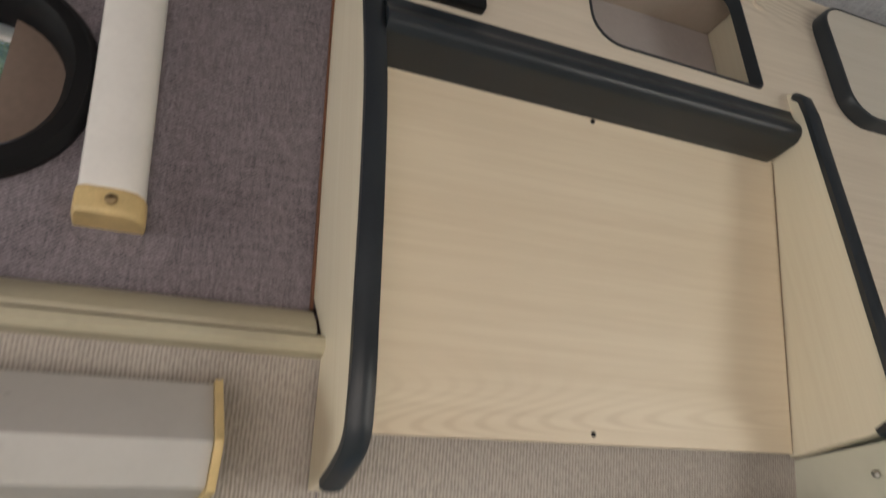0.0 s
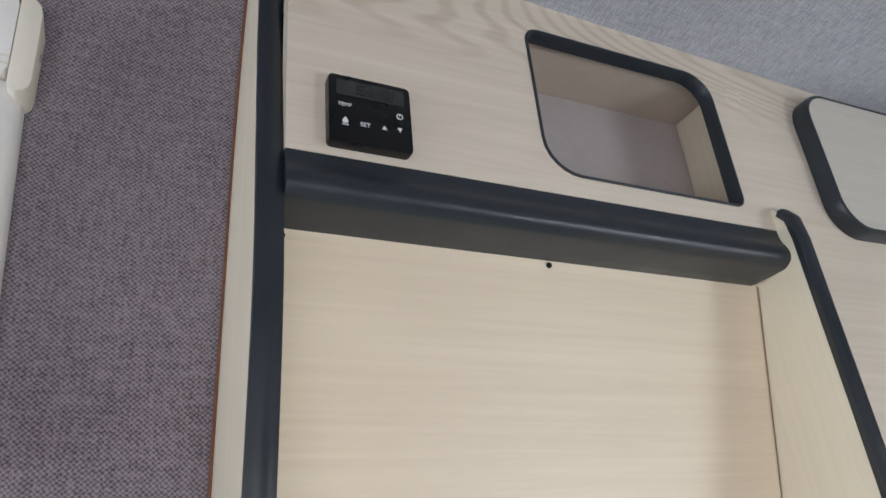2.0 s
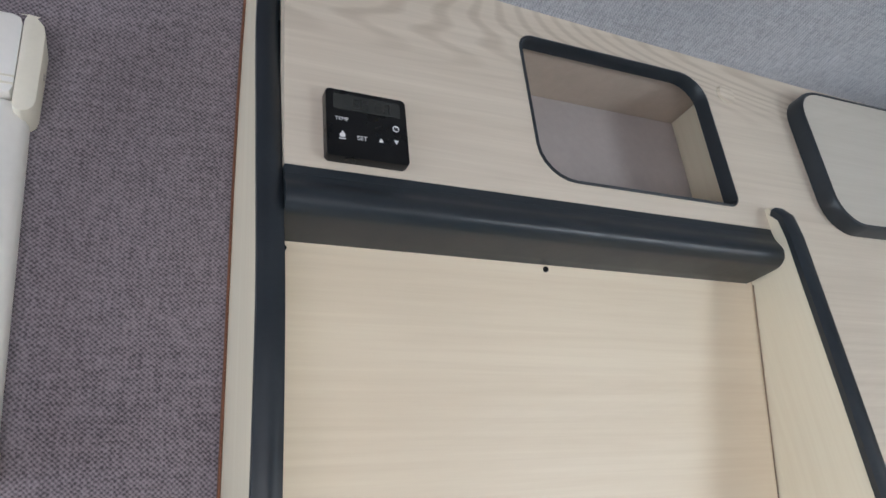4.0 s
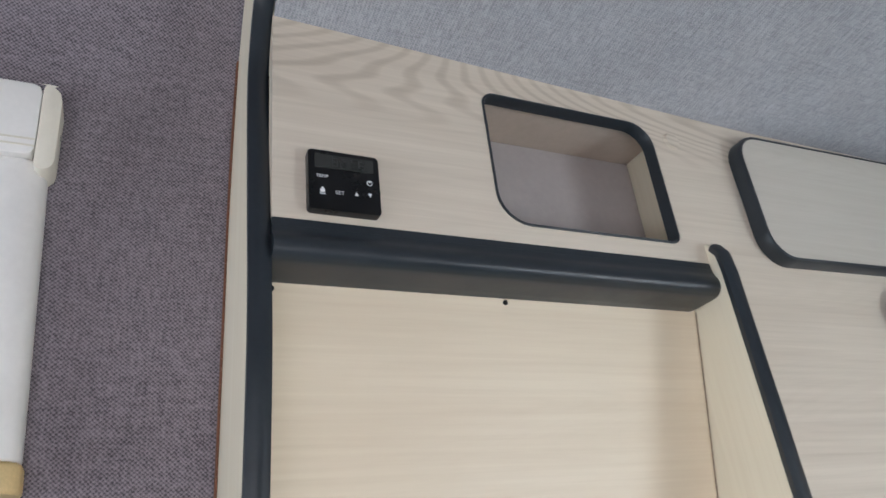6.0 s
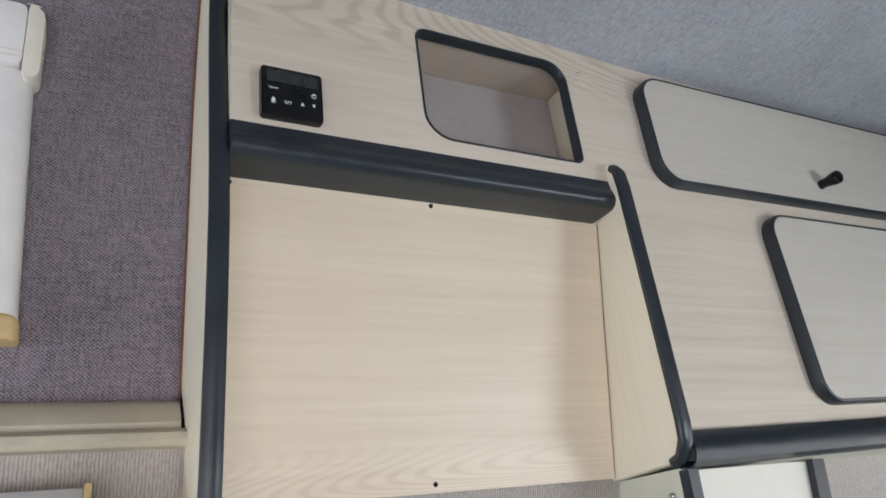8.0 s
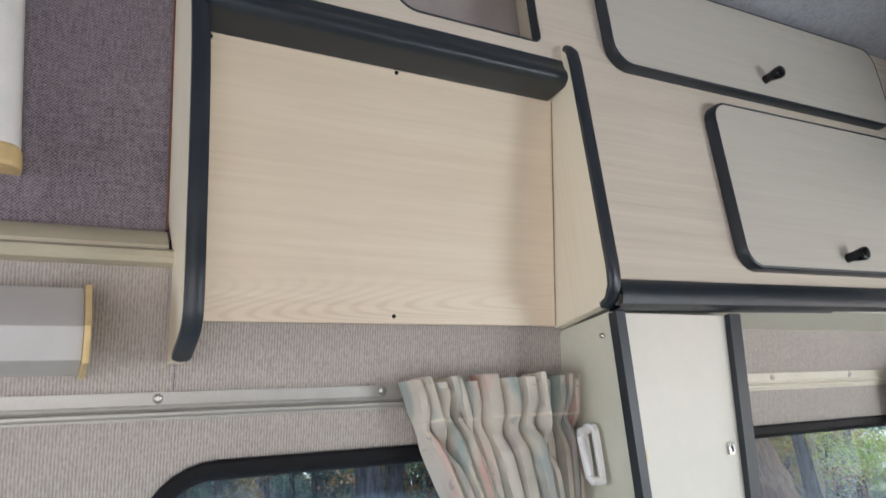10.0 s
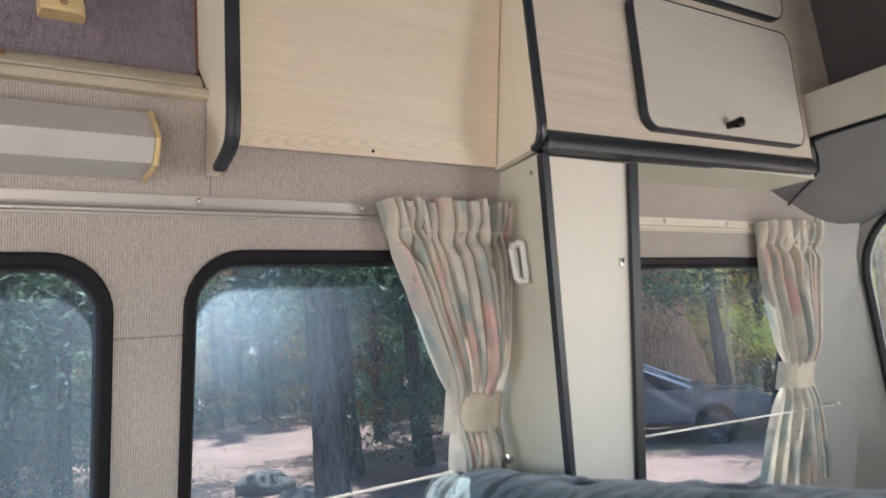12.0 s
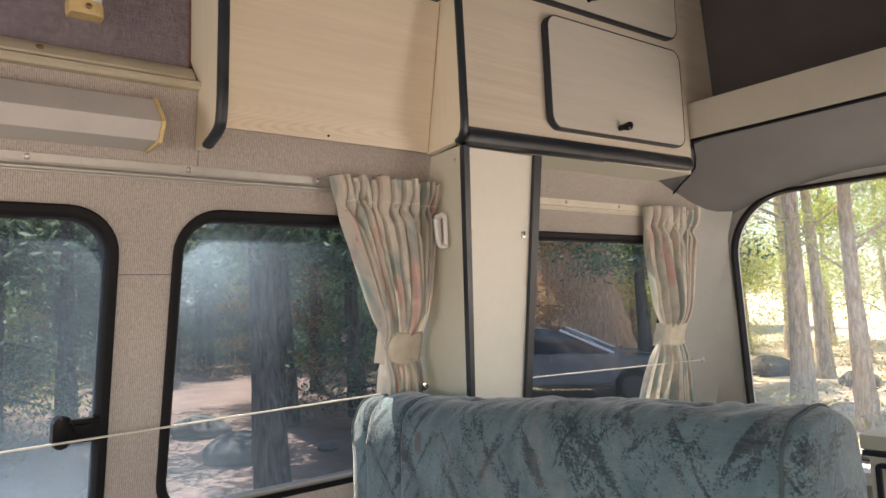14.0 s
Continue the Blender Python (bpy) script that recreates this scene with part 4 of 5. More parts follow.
def cabinet_door(rect, r, knob):
    place = sheared
    d = part("door", prism(rounded(rect[0] + 0.005, rect[1] - 0.005, rect[2] + 0.005, rect[3] - 0.005, r - 0.005, 8), place, FACE - 0.0195, FACE - 0.001), ASH_DOOR, cab, "pale door with rounded corners")
    part("edge_strip", moulding(rect, r, [(0.0, FACE - 0.0005), (0.0, FACE - 0.0165), (0.0015, FACE - 0.0195), (0.004, FACE - 0.0205), (0.0052, FACE - 0.0195), (0.0052, FACE - 0.0005)], place, 8), TRIM, d, "slate edge strip")
    k = bmesh.new()
    kx, kz = knob
    rings = []
    for h, sx, sz, dx in ((0.0, 0.0085, 0.0085, 0.0), (0.004, 0.0080, 0.0080, 0.0), (0.009, 0.0082, 0.0082, 0.0), (0.014, 0.0092, 0.0092, 0.001), (0.020, 0.0112, 0.0108, 0.002), (0.027, 0.0122, 0.0118, 0.003), (0.031, 0.0112, 0.0108, 0.003), (0.033, 0.0080, 0.0078, 0.003)):
        rings.append([(kx + dx + sx * math.cos(a * math.pi / 8), FACE - 0.0195 - h, kz + 0.018 * (kx - 0.79) + 0.2 * sx * math.cos(a * math.pi / 8) + sz * math.sin(a * math.pi / 8)) for a in range(16)])
    sheet(rings, bm=k, close=True)
    k.verts.ensure_lookup_table()
    k.faces.new(list(k.verts)[-16:])
    part("knob", k, BLACK, d, "black plastic knob")
    return d


cabinet_door((0.846, 1.600, 1.8020, 1.9850), 0.040, (1.205, 1.8400))
cabinet_door((1.041, 1.602, 1.4855, 1.7730), 0.036, (1.300, 1.5120))

# ---- heater control ----
th = thing("heater_control", (0.328, FACE, 1.81), "black heater thermostat with display on the fascia", "thermostat")
TF = 0.5430
part("case", prism(rounded(0.2905, 0.3575, 1.8050, 1.8675, 0.003), along_y, TF, FACE - 0.0005, bevel=0.0012), BLACK, th)
part("display", prism(rounded(0.2965, 0.3525, 1.8485, 1.8630, 0.001), along_y, TF - 0.0006, TF + 0.002), SCREEN, th, "unlit grey display")


for i, x in enumerate((0.3130, 0.3200, 0.3310, 0.3380)):
    bm = bmesh.new()
    for u0, u1, v0, v1 in ((0, 1, 0.45, 0.55), (0, 1, 0, 0.1), (0, 1, 0.9, 1), (0, 0.16, 0, 1), (0.84, 1, 0, 1)):
        box(x + u0 * 0.0052, x + u1 * 0.0052, TF - 0.0009, TF - 0.0004, 1.8510 + v0 * 0.0095, 1.8510 + v1 * 0.0095, bm=bm)
    part("display_digit", bm, SEGMENT, th, "faint unlit digit")


def lettering(text, x, z, size, parent):
    cu = bpy.data.curves.new("lettering", "FONT")
    cu.body, cu.size, cu.align_x, cu.extrude = text, size, "CENTER", 0.0001
    tmp = new("lettering", cu)
    me = bpy.data.meshes.new_from_object(tmp.evaluated_get(bpy.context.evaluated_depsgraph_get()))
    bpy.data.objects.remove(tmp)
    me.transform(Matrix.Translation((x, TF - 0.0003, z)) @ Matrix.Rotation(radians(90), 4, "X"))
    me.materials.clear()
    me.materials.append(LEGEND)
    ob = new("lettering", me)
    ob.parent = parent
    ob.matrix_parent_inverse = Matrix.Translation(parent.location).inverted()
    return tagged(ob, "white printed " + text)


lettering("TEMP", 0.3030, 1.8380, 0.0046, th)
lettering("SET", 0.3190, 1.8220, 0.0054, th)


def mark(points, name):
    part(name, prism(points, along_y, TF - 0.0005, TF + 0.0005), LEGEND, th, "white printed symbol")


mark([(0.3325, 1.8228), (0.3365, 1.8228), (0.3345, 1.8268)], "arrow_up")
mark([(0.3455, 1.8268), (0.3495, 1.8268), (0.3475, 1.8228)], "arrow_down")
part("clock_mark", moulding((0.3450, 0.3506, 1.8352, 1.8408), 0.0028, [(0, TF - 0.0005), (0.0007, TF - 0.0005), (0.0007, TF + 0.0005), (0, TF + 0.0005)], along_y), LEGEND, th, "white clock symbol")
mark([(0.3475, 1.8380), (0.3481, 1.8380), (0.3481, 1.8402), (0.3475, 1.8402)], "clock_hand")
mark([(0.3012, 1.8225), (0.3048, 1.8225), (0.3055, 1.8248), (0.3043, 1.8265), (0.3030, 1.8285), (0.3021, 1.8265), (0.3007, 1.8248)], "flame_mark")
mark([(0.3003, 1.8207), (0.3057, 1.8207), (0.3057, 1.8214), (0.3003, 1.8214)], "flame_bar")

# ---- wardrobe column under the cabinet ----
col = thing("wardrobe_column", (0.9, 0.65, -0.04), "tall narrow white wardrobe column with slate edges", "wardrobe")


def cx(side, z):
    s = (1.425 - z) / 0.56
    return side[0] + (side[1] - side[0]) * s


def cy(z):
    return 0.556 + 0.061 * (1.425 - z) / 0.56


def slab(sides, d0, d1, z0=-0.04, z1=1.4225):
    """An upright piece of the column's front between two edges, from d0 to d1 behind the front."""
    bm = bmesh.new()
    rows = [[(cx(sides[0], z), cy(z) + d0, z), (cx(sides[1], z), cy(z) + d0, z), (cx(sides[1], z), cy(z) + d1, z), (cx(sides[0], z), cy(z) + d1, z)] for z in (z0, 0.4, 0.8, 1.1, z1)]
    sheet(rows, bm=bm, close=True)
    bm.verts.ensure_lookup_table()
    bm.faces.new([bm.verts[i] for i in range(4)])
    bm.faces.new([bm.verts[16 + i] for i in range(4)])
    return bm


L0, L1, R0, R1 = (0.7765, 0.814), (0.7925, 0.8265), (0.993, 0.981), (1.016, 1.0005)
door = part("door", slab((L1, R0), 0.004, 0.018, 0.1, 1.4215), DOORBOARD, col, "plain white wardrobe door")
part("edge_strip", slab((L0, L1), -0.003, 0.012), TRIM, col, "slate edge strip")
part("edge_strip", slab((R0, R1), -0.006, 0.014), TRIM, col, "slate edge strip")
rows = [[(cx(L0, z) + 0.001, cy(z) + 0.006, z), (cx(L0, z) + 0.013, wall_y(z) + 0.004, z)] for z in (-0.04, 0.45, 0.8, 1.1, 1.425)]
part("side_panel", sheet(rows, (0.012, 0, 0)), PANEL, col, "pale greenish-white side panel")
rows = [[(cx(R1, z) - 0.014, cy(z) + 0.006, z), (cx(R1, z) - 0.014, wall_y(z) + 0.004, z)] for z in (-0.04, 0.45, 0.8, 1.1, 1.425)]
part("side_panel", sheet(rows, (0.012, 0, 0)), PANEL, col, "pale greenish-white side panel")
lock = part("lock_plate", box(0.9635, 0.9745, cy(1.236) - 0.0005, cy(1.236) + 0.006, 1.228, 1.244, 0.001), CHROME, door, "small steel lock")
part("keyhole", box(0.9675, 0.9705, cy(1.236) - 0.0015, cy(1.236), 1.232, 1.240), RUBBER, door)
part("worn_patch", box(0.806, 0.8125, cy(1.238) + 0.0030, cy(1.238) + 0.006, 1.231, 1.246, 0.0008), YELLOWED, door, "yellowed dab of glue")
screw("panel_screw", (0.7775, 0.589, 1.397), (-1, 0, 0), 0.004, col)
# loop handle on the column's side
handle = thing("loop_handle", (0.783, 0.655, 1.205), "white plastic loop handle on the column's side", "handle")
hx = 0.7815
pts = [(hx + 0.004, 0.640, 1.212), (hx - 0.014, 0.641, 1.213), (hx - 0.017, 0.643, 1.220), (hx - 0.017, 0.648, 1.270), (hx - 0.014, 0.650, 1.277), (hx + 0.004, 0.651, 1.280)]
part("grip", tube(pts, [0.006] * 6, 10), WHITE, handle)
part("base_plate", moulding((0.634, 0.666, 1.206, 1.288), 0.013, [(0, hx + 0.004), (0.001, hx - 0.003), (0.005, hx - 0.004), (0.008, hx - 0.003), (0.009, hx + 0.004)], along_x), WHITE, handle)

# ---- curtains ----
def cloth_sheet(rows, width, drop):
    """A sheet of cloth whose UV map counts metres along its unfolded width and down its drop."""
    bm = bmesh.new()
    lay = bm.loops.layers.uv.new("cloth")
    g = [[bm.verts.new(q) for q in row] for row in rows]
    for i in range(len(g) - 1):
        for j in range(len(g[i]) - 1):
            f = bm.faces.new((g[i][j], g[i][j + 1], g[i + 1][j + 1], g[i + 1][j]))
            for loop, (a, b) in zip(f.loops, ((i, j), (i, j + 1), (i + 1, j + 1), (i + 1, j))):
                loop[lay].uv = (width * b / (len(g[i]) - 1), drop * a / (len(g) - 1))
    return bm


def curtain(keys, z_tie, pleats, width, seed, name_label):
    """A gathered curtain of flat, overlapping pleats. keys: rows of height and the two edges along x, from the heading to the hem."""
    z_top, z_foot = keys[0][0], keys[-1][0]
    c = thing("curtain", on_wall((keys[0][1] + keys[0][2]) / 2, z_top, -0.03), name_label, "curtain", "tied curtains")
    rng = random.Random(seed)
    cuts = [0.0]
    for _ in range(pleats):
        cuts.append(cuts[-1] + rng.uniform(0.55, 1.45))
    cuts = [q / cuts[-1] for q in cuts]
    deep = [rng.uniform(0.6, 1.25) for _ in range(pleats)]
    lean = [rng.uniform(-0.25, 0.45) for _ in range(pleats)]
    kink = [rng.uniform(0.045, 0.095) for _ in range(pleats)]
    merge = [rng.random() for _ in range(pleats)]
    hs, ls, rs = [-k[0] for k in keys], [k[1] for k in keys], [k[2] for k in keys]
    # section of one pleat: place along it, depth, overlap
    prof = [(0.0, 0.0, 0.0), (0.10, 0.55, -0.22), (0.22, 1.0, -0.16), (0.42, 1.06, 0.02), (0.62, 0.96, 0.14), (0.74, 0.62, 0.24), (0.86, 0.12, 0.12), (0.94, -0.12, 0.02)]

    def row(z, out=0.0):
        x0, x1 = np.interp(-z, hs, ls), np.interp(-z, hs, rs)
        d, near = z_top - z, math.exp(-(((z - z_tie) / 0.05) ** 2))
        pts = []
        for i in range(pleats):
            a, b = cuts[i], cuts[i + 1]
            pinch = math.exp(-(((d - kink[i]) / 0.018) ** 2))
            spread = 1.0 - 0.35 * pinch
            grow = min(1.0, d / 0.25)
            amp = (0.016 + 0.010 * grow * merge[i]) * deep[i] * (1 - 0.75 * near) * (1 - 0.45 * pinch)
            for s, depth, lap in prof:
                u = a + (b - a) * (0.5 + (s - 0.5) * spread + lean[i] * 0.25 * grow)
                u += (b - a) * lap * (0.9 + 0.5 * grow)
                u = min(1.0, max(0.0, u))
                wander = 0.004 * noise.noise(Vector((i * 3.1, z * 9, seed))) + 0.0018 * noise.noise(Vector((i * 7.7 + s * 3, z * 40, seed)))
                bulge = 0.016 * math.sin(math.pi * u) * (1 - near)
                zz = z + (0.004 * math.sin(i * 2.3) - 0.003 * depth if d < 0.012 else 0.0)
                pts.append((x0 + (x1 - x0) * u + wander, wall_y(z) - 0.020 - bulge - amp * depth * 2.25 - 0.016 * near - out + wander, zz))
        return pts

    zs = [z_top - (z_top - z_foot) * i / 64 for i in range(65)]
    part("cloth", cloth_sheet([row(z) for z in zs], width, z_top - z_foot), COTTON, c, "", 50)
    part("stitch_line", cloth_sheet([row(z_top - q, 0.0012) for q in (0.050, 0.0535)], width, 0.004), TAPE, c, "gathering stitches", 50)
    x0, x1 = np.interp(-z_tie, hs, ls) - 0.004, np.interp(-z_tie, hs, rs) + 0.005
    band = []
    for dz, push in ((0.036, 0.0), (0.033, 0.004), (0.012, 0.003), (-0.012, 0.004), (-0.027, 0.003), (-0.030, 0.006), (-0.036, 0.005), (-0.038, 0.0)):
        line = []
        for i in range(25):
            a = math.pi * i / 24
            z = z_tie + dz - 0.010 * (i / 24 - 0.5) + 0.002 * math.sin(i * 0.9)
            line.append(((x0 + x1) / 2 - (x1 - x0) / 2 * math.copysign(abs(math.cos(a)) ** 0.6, math.cos(a)), wall_y(z) - 0.014 - (0.044 + push + 0.0012 * math.sin(i * 1.7)) * math.sin(a) ** 0.6, z))
        band.append(line)
    part("tieback", cloth_sheet(band, 0.14, 0.074), TIE_CLOTH, c, "plain cream tieback with a stitched hem", 60)
    return c


curtain([(1.356, 0.517, 0.801), (1.27, 0.553, 0.804), (1.20, 0.590, 0.807), (1.10, 0.640, 0.806), (1.02, 0.684, 0.797), (0.975, 0.694, 0.797), (0.94, 0.694, 0.803), (0.89, 0.700, 0.808), (0.86, 0.705, 0.812)], 0.985, 15, 1.15, 4, "faded pastel-print curtain gathered and tied to the wall")
curtain([(1.351, 1.590, 1.845), (1.28, 1.612, 1.862), (1.21, 1.640, 1.866), (1.12, 1.690, 1.885), (1.05, 1.730, 1.897), (0.99, 1.775, 1.900), (0.945, 1.778, 1.898), (0.90, 1.762, 1.915), (0.82, 1.745, 1.960), (0.715, 1.736, 2.020), (0.645, 1.730, 2.045)], 0.950, 10, 0.95, 9, "faded pastel-print curtain tied back beside the tailgate")

# ---- cord and hooks ----
def hook(at, label, stem=0.012):
    h = thing("cord_hook", at, label, "hook", "cord hooks")
    x, y, z = at
    part("stem", tube([(x, y + stem, z), (x, y - 0.006, z)], 0.0025, 8), CHROME, h)
    part("ball", tube([(x, y - 0.004, z), (x, y - 0.006, z), (x, y - 0.010, z), (x, y - 0.014, z), (x, y - 0.016, z)], [0.002, 0.007, 0.0085, 0.007, 0.002], 12), CHROME, h)
    return h


hook((0.806, wall_y(0.886) - 0.060, 0.888), "steel ball hook holding the cord", 0.062)
hook((1.965, wall_y(0.853) - 0.082, 0.857), "steel ball hook holding the cord", 0.085)
cd = thing("stretched_cord", (0.3, 0.82, 0.86), "thin cream cord stretched across the windows", "cord")
pts = [(-1.6 + 2.4 * i / 40, wall_y(0.87) - 0.020 - 0.044 * (i / 40) ** 8, 0.884 - 0.024 * (1 - (i / 40)) + -0.012 * math.sin(math.pi * i / 40)) for i in range(41)]
part("strand", tube(pts, 0.0022, 6), CORD, cd)
pts = [(1.03 + 0.935 * i / 20, wall_y(0.86) - 0.026 - 0.062 * i / 20, 0.872 - 0.015 * i / 20) for i in range(21)]
part("strand", tube(pts, 0.0020, 6), CORD, cd)

# window catch
catch = thing("window_catch", (0.07, 0.84, 0.875), "black plastic catch on the sliding window", "catch")


def on_glass(u, v, w):
    return (u, wall_y(v) + 0.016 - w, v)


part("body", prism(rounded(0.048, 0.110, 0.861, 0.904, 0.006), on_glass, 0.0, 0.026, bevel=0.003), BLACK, catch)
part("lever", prism(rounded(0.032, 0.062, 0.853, 0.914, 0.0145), on_glass, 0.004, 0.034, bevel=0.004), BLACK, catch, "black pull lever")
part("rib", prism(rounded(0.066, 0.100, 0.873, 0.893, 0.003), on_glass, 0.024, 0.031, bevel=0.002), BLACK, catch)

# ---- bench seat ----
bench = thing("bench_seat", (0.72, 0.27, -0.04), "teal brushed-velvet bench seat with a padded back", "bench seat")
BY0, BY1 = -0.182, 0.850


def back_section(y):
    """Backrest section at y: points round it, in x and z."""
    edge = min(y - BY0, BY1 - y)
    k = 1.0
    soft = 0.05 if y > 0.3 else 0.028
    if edge < soft:
        k = math.sqrt(max(0.0, 1 - ((soft - edge) / soft) ** 2)) * (0.30 if y > 0.3 else 0.14) + (0.70 if y > 0.3 else 0.86)
    top = 0.882 + 0.047 * (0.79 - y) / 0.95 + 0.004 * math.sin(9.0 * y)
    pts = []
    groove = sum(0.007 * math.exp(-(((y - g) / 0.006) ** 2)) for g in (0.765, 0.640))
    for i in range(33):
        a = math.pi * i / 32
        u, v = math.cos(a), math.sin(a)
        r = (abs(u) ** 2.6 + abs(v) ** 2.6) ** (-1 / 2.6)
        x = 0.725 - 0.095 * u * r * k
        z = top - 0.105 + 0.105 * v * r * (0.55 + 0.45 * k)
        crease = noise.noise(Vector((x * 9, y * 7, z * 9))) * 0.006 + noise.noise(Vector((x * 25, y * 18, z * 25))) * 0.0028 + abs(noise.noise(Vector((x * 14 + 9, y * 30 + z * 22, z * 12)))) * 0.006 - 0.0015
        d = groove - crease
        for bx in (0.50, 0.24, 0.02):
            d += 0.020 * math.exp(-(((y - bx) / 0.035) ** 2) - (((x - 0.735) / 0.022) ** 2)) * (1 if v > 0.5 else 0)
        pts.append((x + d * u, z - d * v))
    low = [(0.820, 0.55), (0.822, 0.36), (0.628, 0.36), (0.630, 0.50), (0.630, 0.62)]
    return [(p[0], y, p[1]) for p in pts] + [(0.725 + (x - 0.725) * k, y, z) for x, z in low]


ys = sorted({BY0 + 0.05 * (1 - math.cos(math.pi / 2 * i / 6)) for i in range(7)} | {BY1 - 0.05 * (1 - math.cos(math.pi / 2 * i / 6)) for i in range(7)} | {BY0 + 0.05 + (BY1 - BY0 - 0.1) * i / 190 for i in range(191)})
rows = [back_section(y) for y in ys]
bm = sheet(rows, close=True)
bm.verts.ensure_lookup_table()
n = len(rows[0])
bm.faces.new([bm.verts[i] for i in range(n)])
bm.faces.new([bm.verts[len(rows) * n - n + i] for i in range(n)])
backrest = part("backrest", bm, VELVET, bench, "padded backrest in teal patterned velvet", 60)
for y in (0.822, 0.765, 0.640, -0.160):
    sec = [(p[0] + (0.725 - p[0]) * -0.004, y, p[2] + 0.001) for p in back_section(y)[:33]]
    part("piping", tube(sec, 0.0028, 6), PIPING, backrest, "stitched piping")
part("seat_base", box(0.64, 1.30, -0.235, 0.80, -0.044, 0.355, 0.004), PANEL, bench)
part("seat_cushion", box(0.83, 1.32, -0.24, 0.79, 0.358, 0.47, 0.03), VELVET, bench)

# pale counter behind the bench
unit = thing("rear_counter", (1.72, -0.30, -0.04), "pale counter with black-edged doors below the tailgate window", "counter")
part("worktop", box(1.46, 1.96, -0.70, 0.085, 0.728, 0.760, 0.005), PANEL, unit)
part("body", box(1.48, 1.95, -0.69, 0.075, -0.044, 0.716), DOORBOARD, unit)
part("worktop_edge", box(1.455, 1.955, -0.695, 0.080, 0.7165, 0.7275, 0.002), TRIM, unit, "black edge strip")
part("door_frame", moulding((-0.40, 0.062, 0.30, 0.700), 0.012, [(0, 1.481), (0, 1.470), (0.010, 1.470), (0.010, 1.481)], along_x), TRIM, unit, "black door surround")

# ---- outside ----
GROUND = -0.65


def ground_z(x, y):
    d = math.hypot(x, y)
    if d < 4:
        return GROUND
    return GROUND + min(1.0, (d - 4) / 10) * 0.22 * noise.noise(Vector((x * 0.15, y * 0.15, 0.3))) + 0.012 * max(0.0, d - 9)


bm = bmesh.new()
rings = [0.0, 1.5, 3, 4, 5, 6, 7, 8, 9.5, 11, 13, 15, 18, 22, 28, 36, 50, 80, 160, 400, 1200]
rows = [[(r * math.cos(a * math.pi / 48), r * math.sin(a * math.pi / 48), ground_z(r * math.cos(a * math.pi / 48), r * math.sin(a * math.pi / 48)) if r < 45 else GROUND + 0.4) for a in range(96)] for r in rings[1:]]
sheet(rows, bm=bm, close=True)
bm.verts.ensure_lookup_table()
bm.faces.new([bm.verts[i] for i in range(96)])
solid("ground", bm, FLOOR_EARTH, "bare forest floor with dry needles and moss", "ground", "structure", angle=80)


def leaf_cloud(bm, centre, spread, count, size, rng, droop=0.0):
    for _ in range(count):
        p = Vector((rng.gauss(0, 1) * spread[0], rng.gauss(0, 1) * spread[1], rng.gauss(0, 1) * spread[2])) + Vector(centre)
        q = Euler((rng.uniform(-0.9, 0.9), rng.uniform(-0.9, 0.9) + droop, rng.uniform(0, 6.28))).to_matrix()
        s = size * rng.uniform(0.55, 1.4)
        vs = [bm.verts.new(p + q @ Vector(v)) for v in ((-s, 0, 0), (0, -s * 0.32, 0), (s, 0, s * 0.1), (0, s * 0.32, 0.0))]
        bm.faces.new(vs)


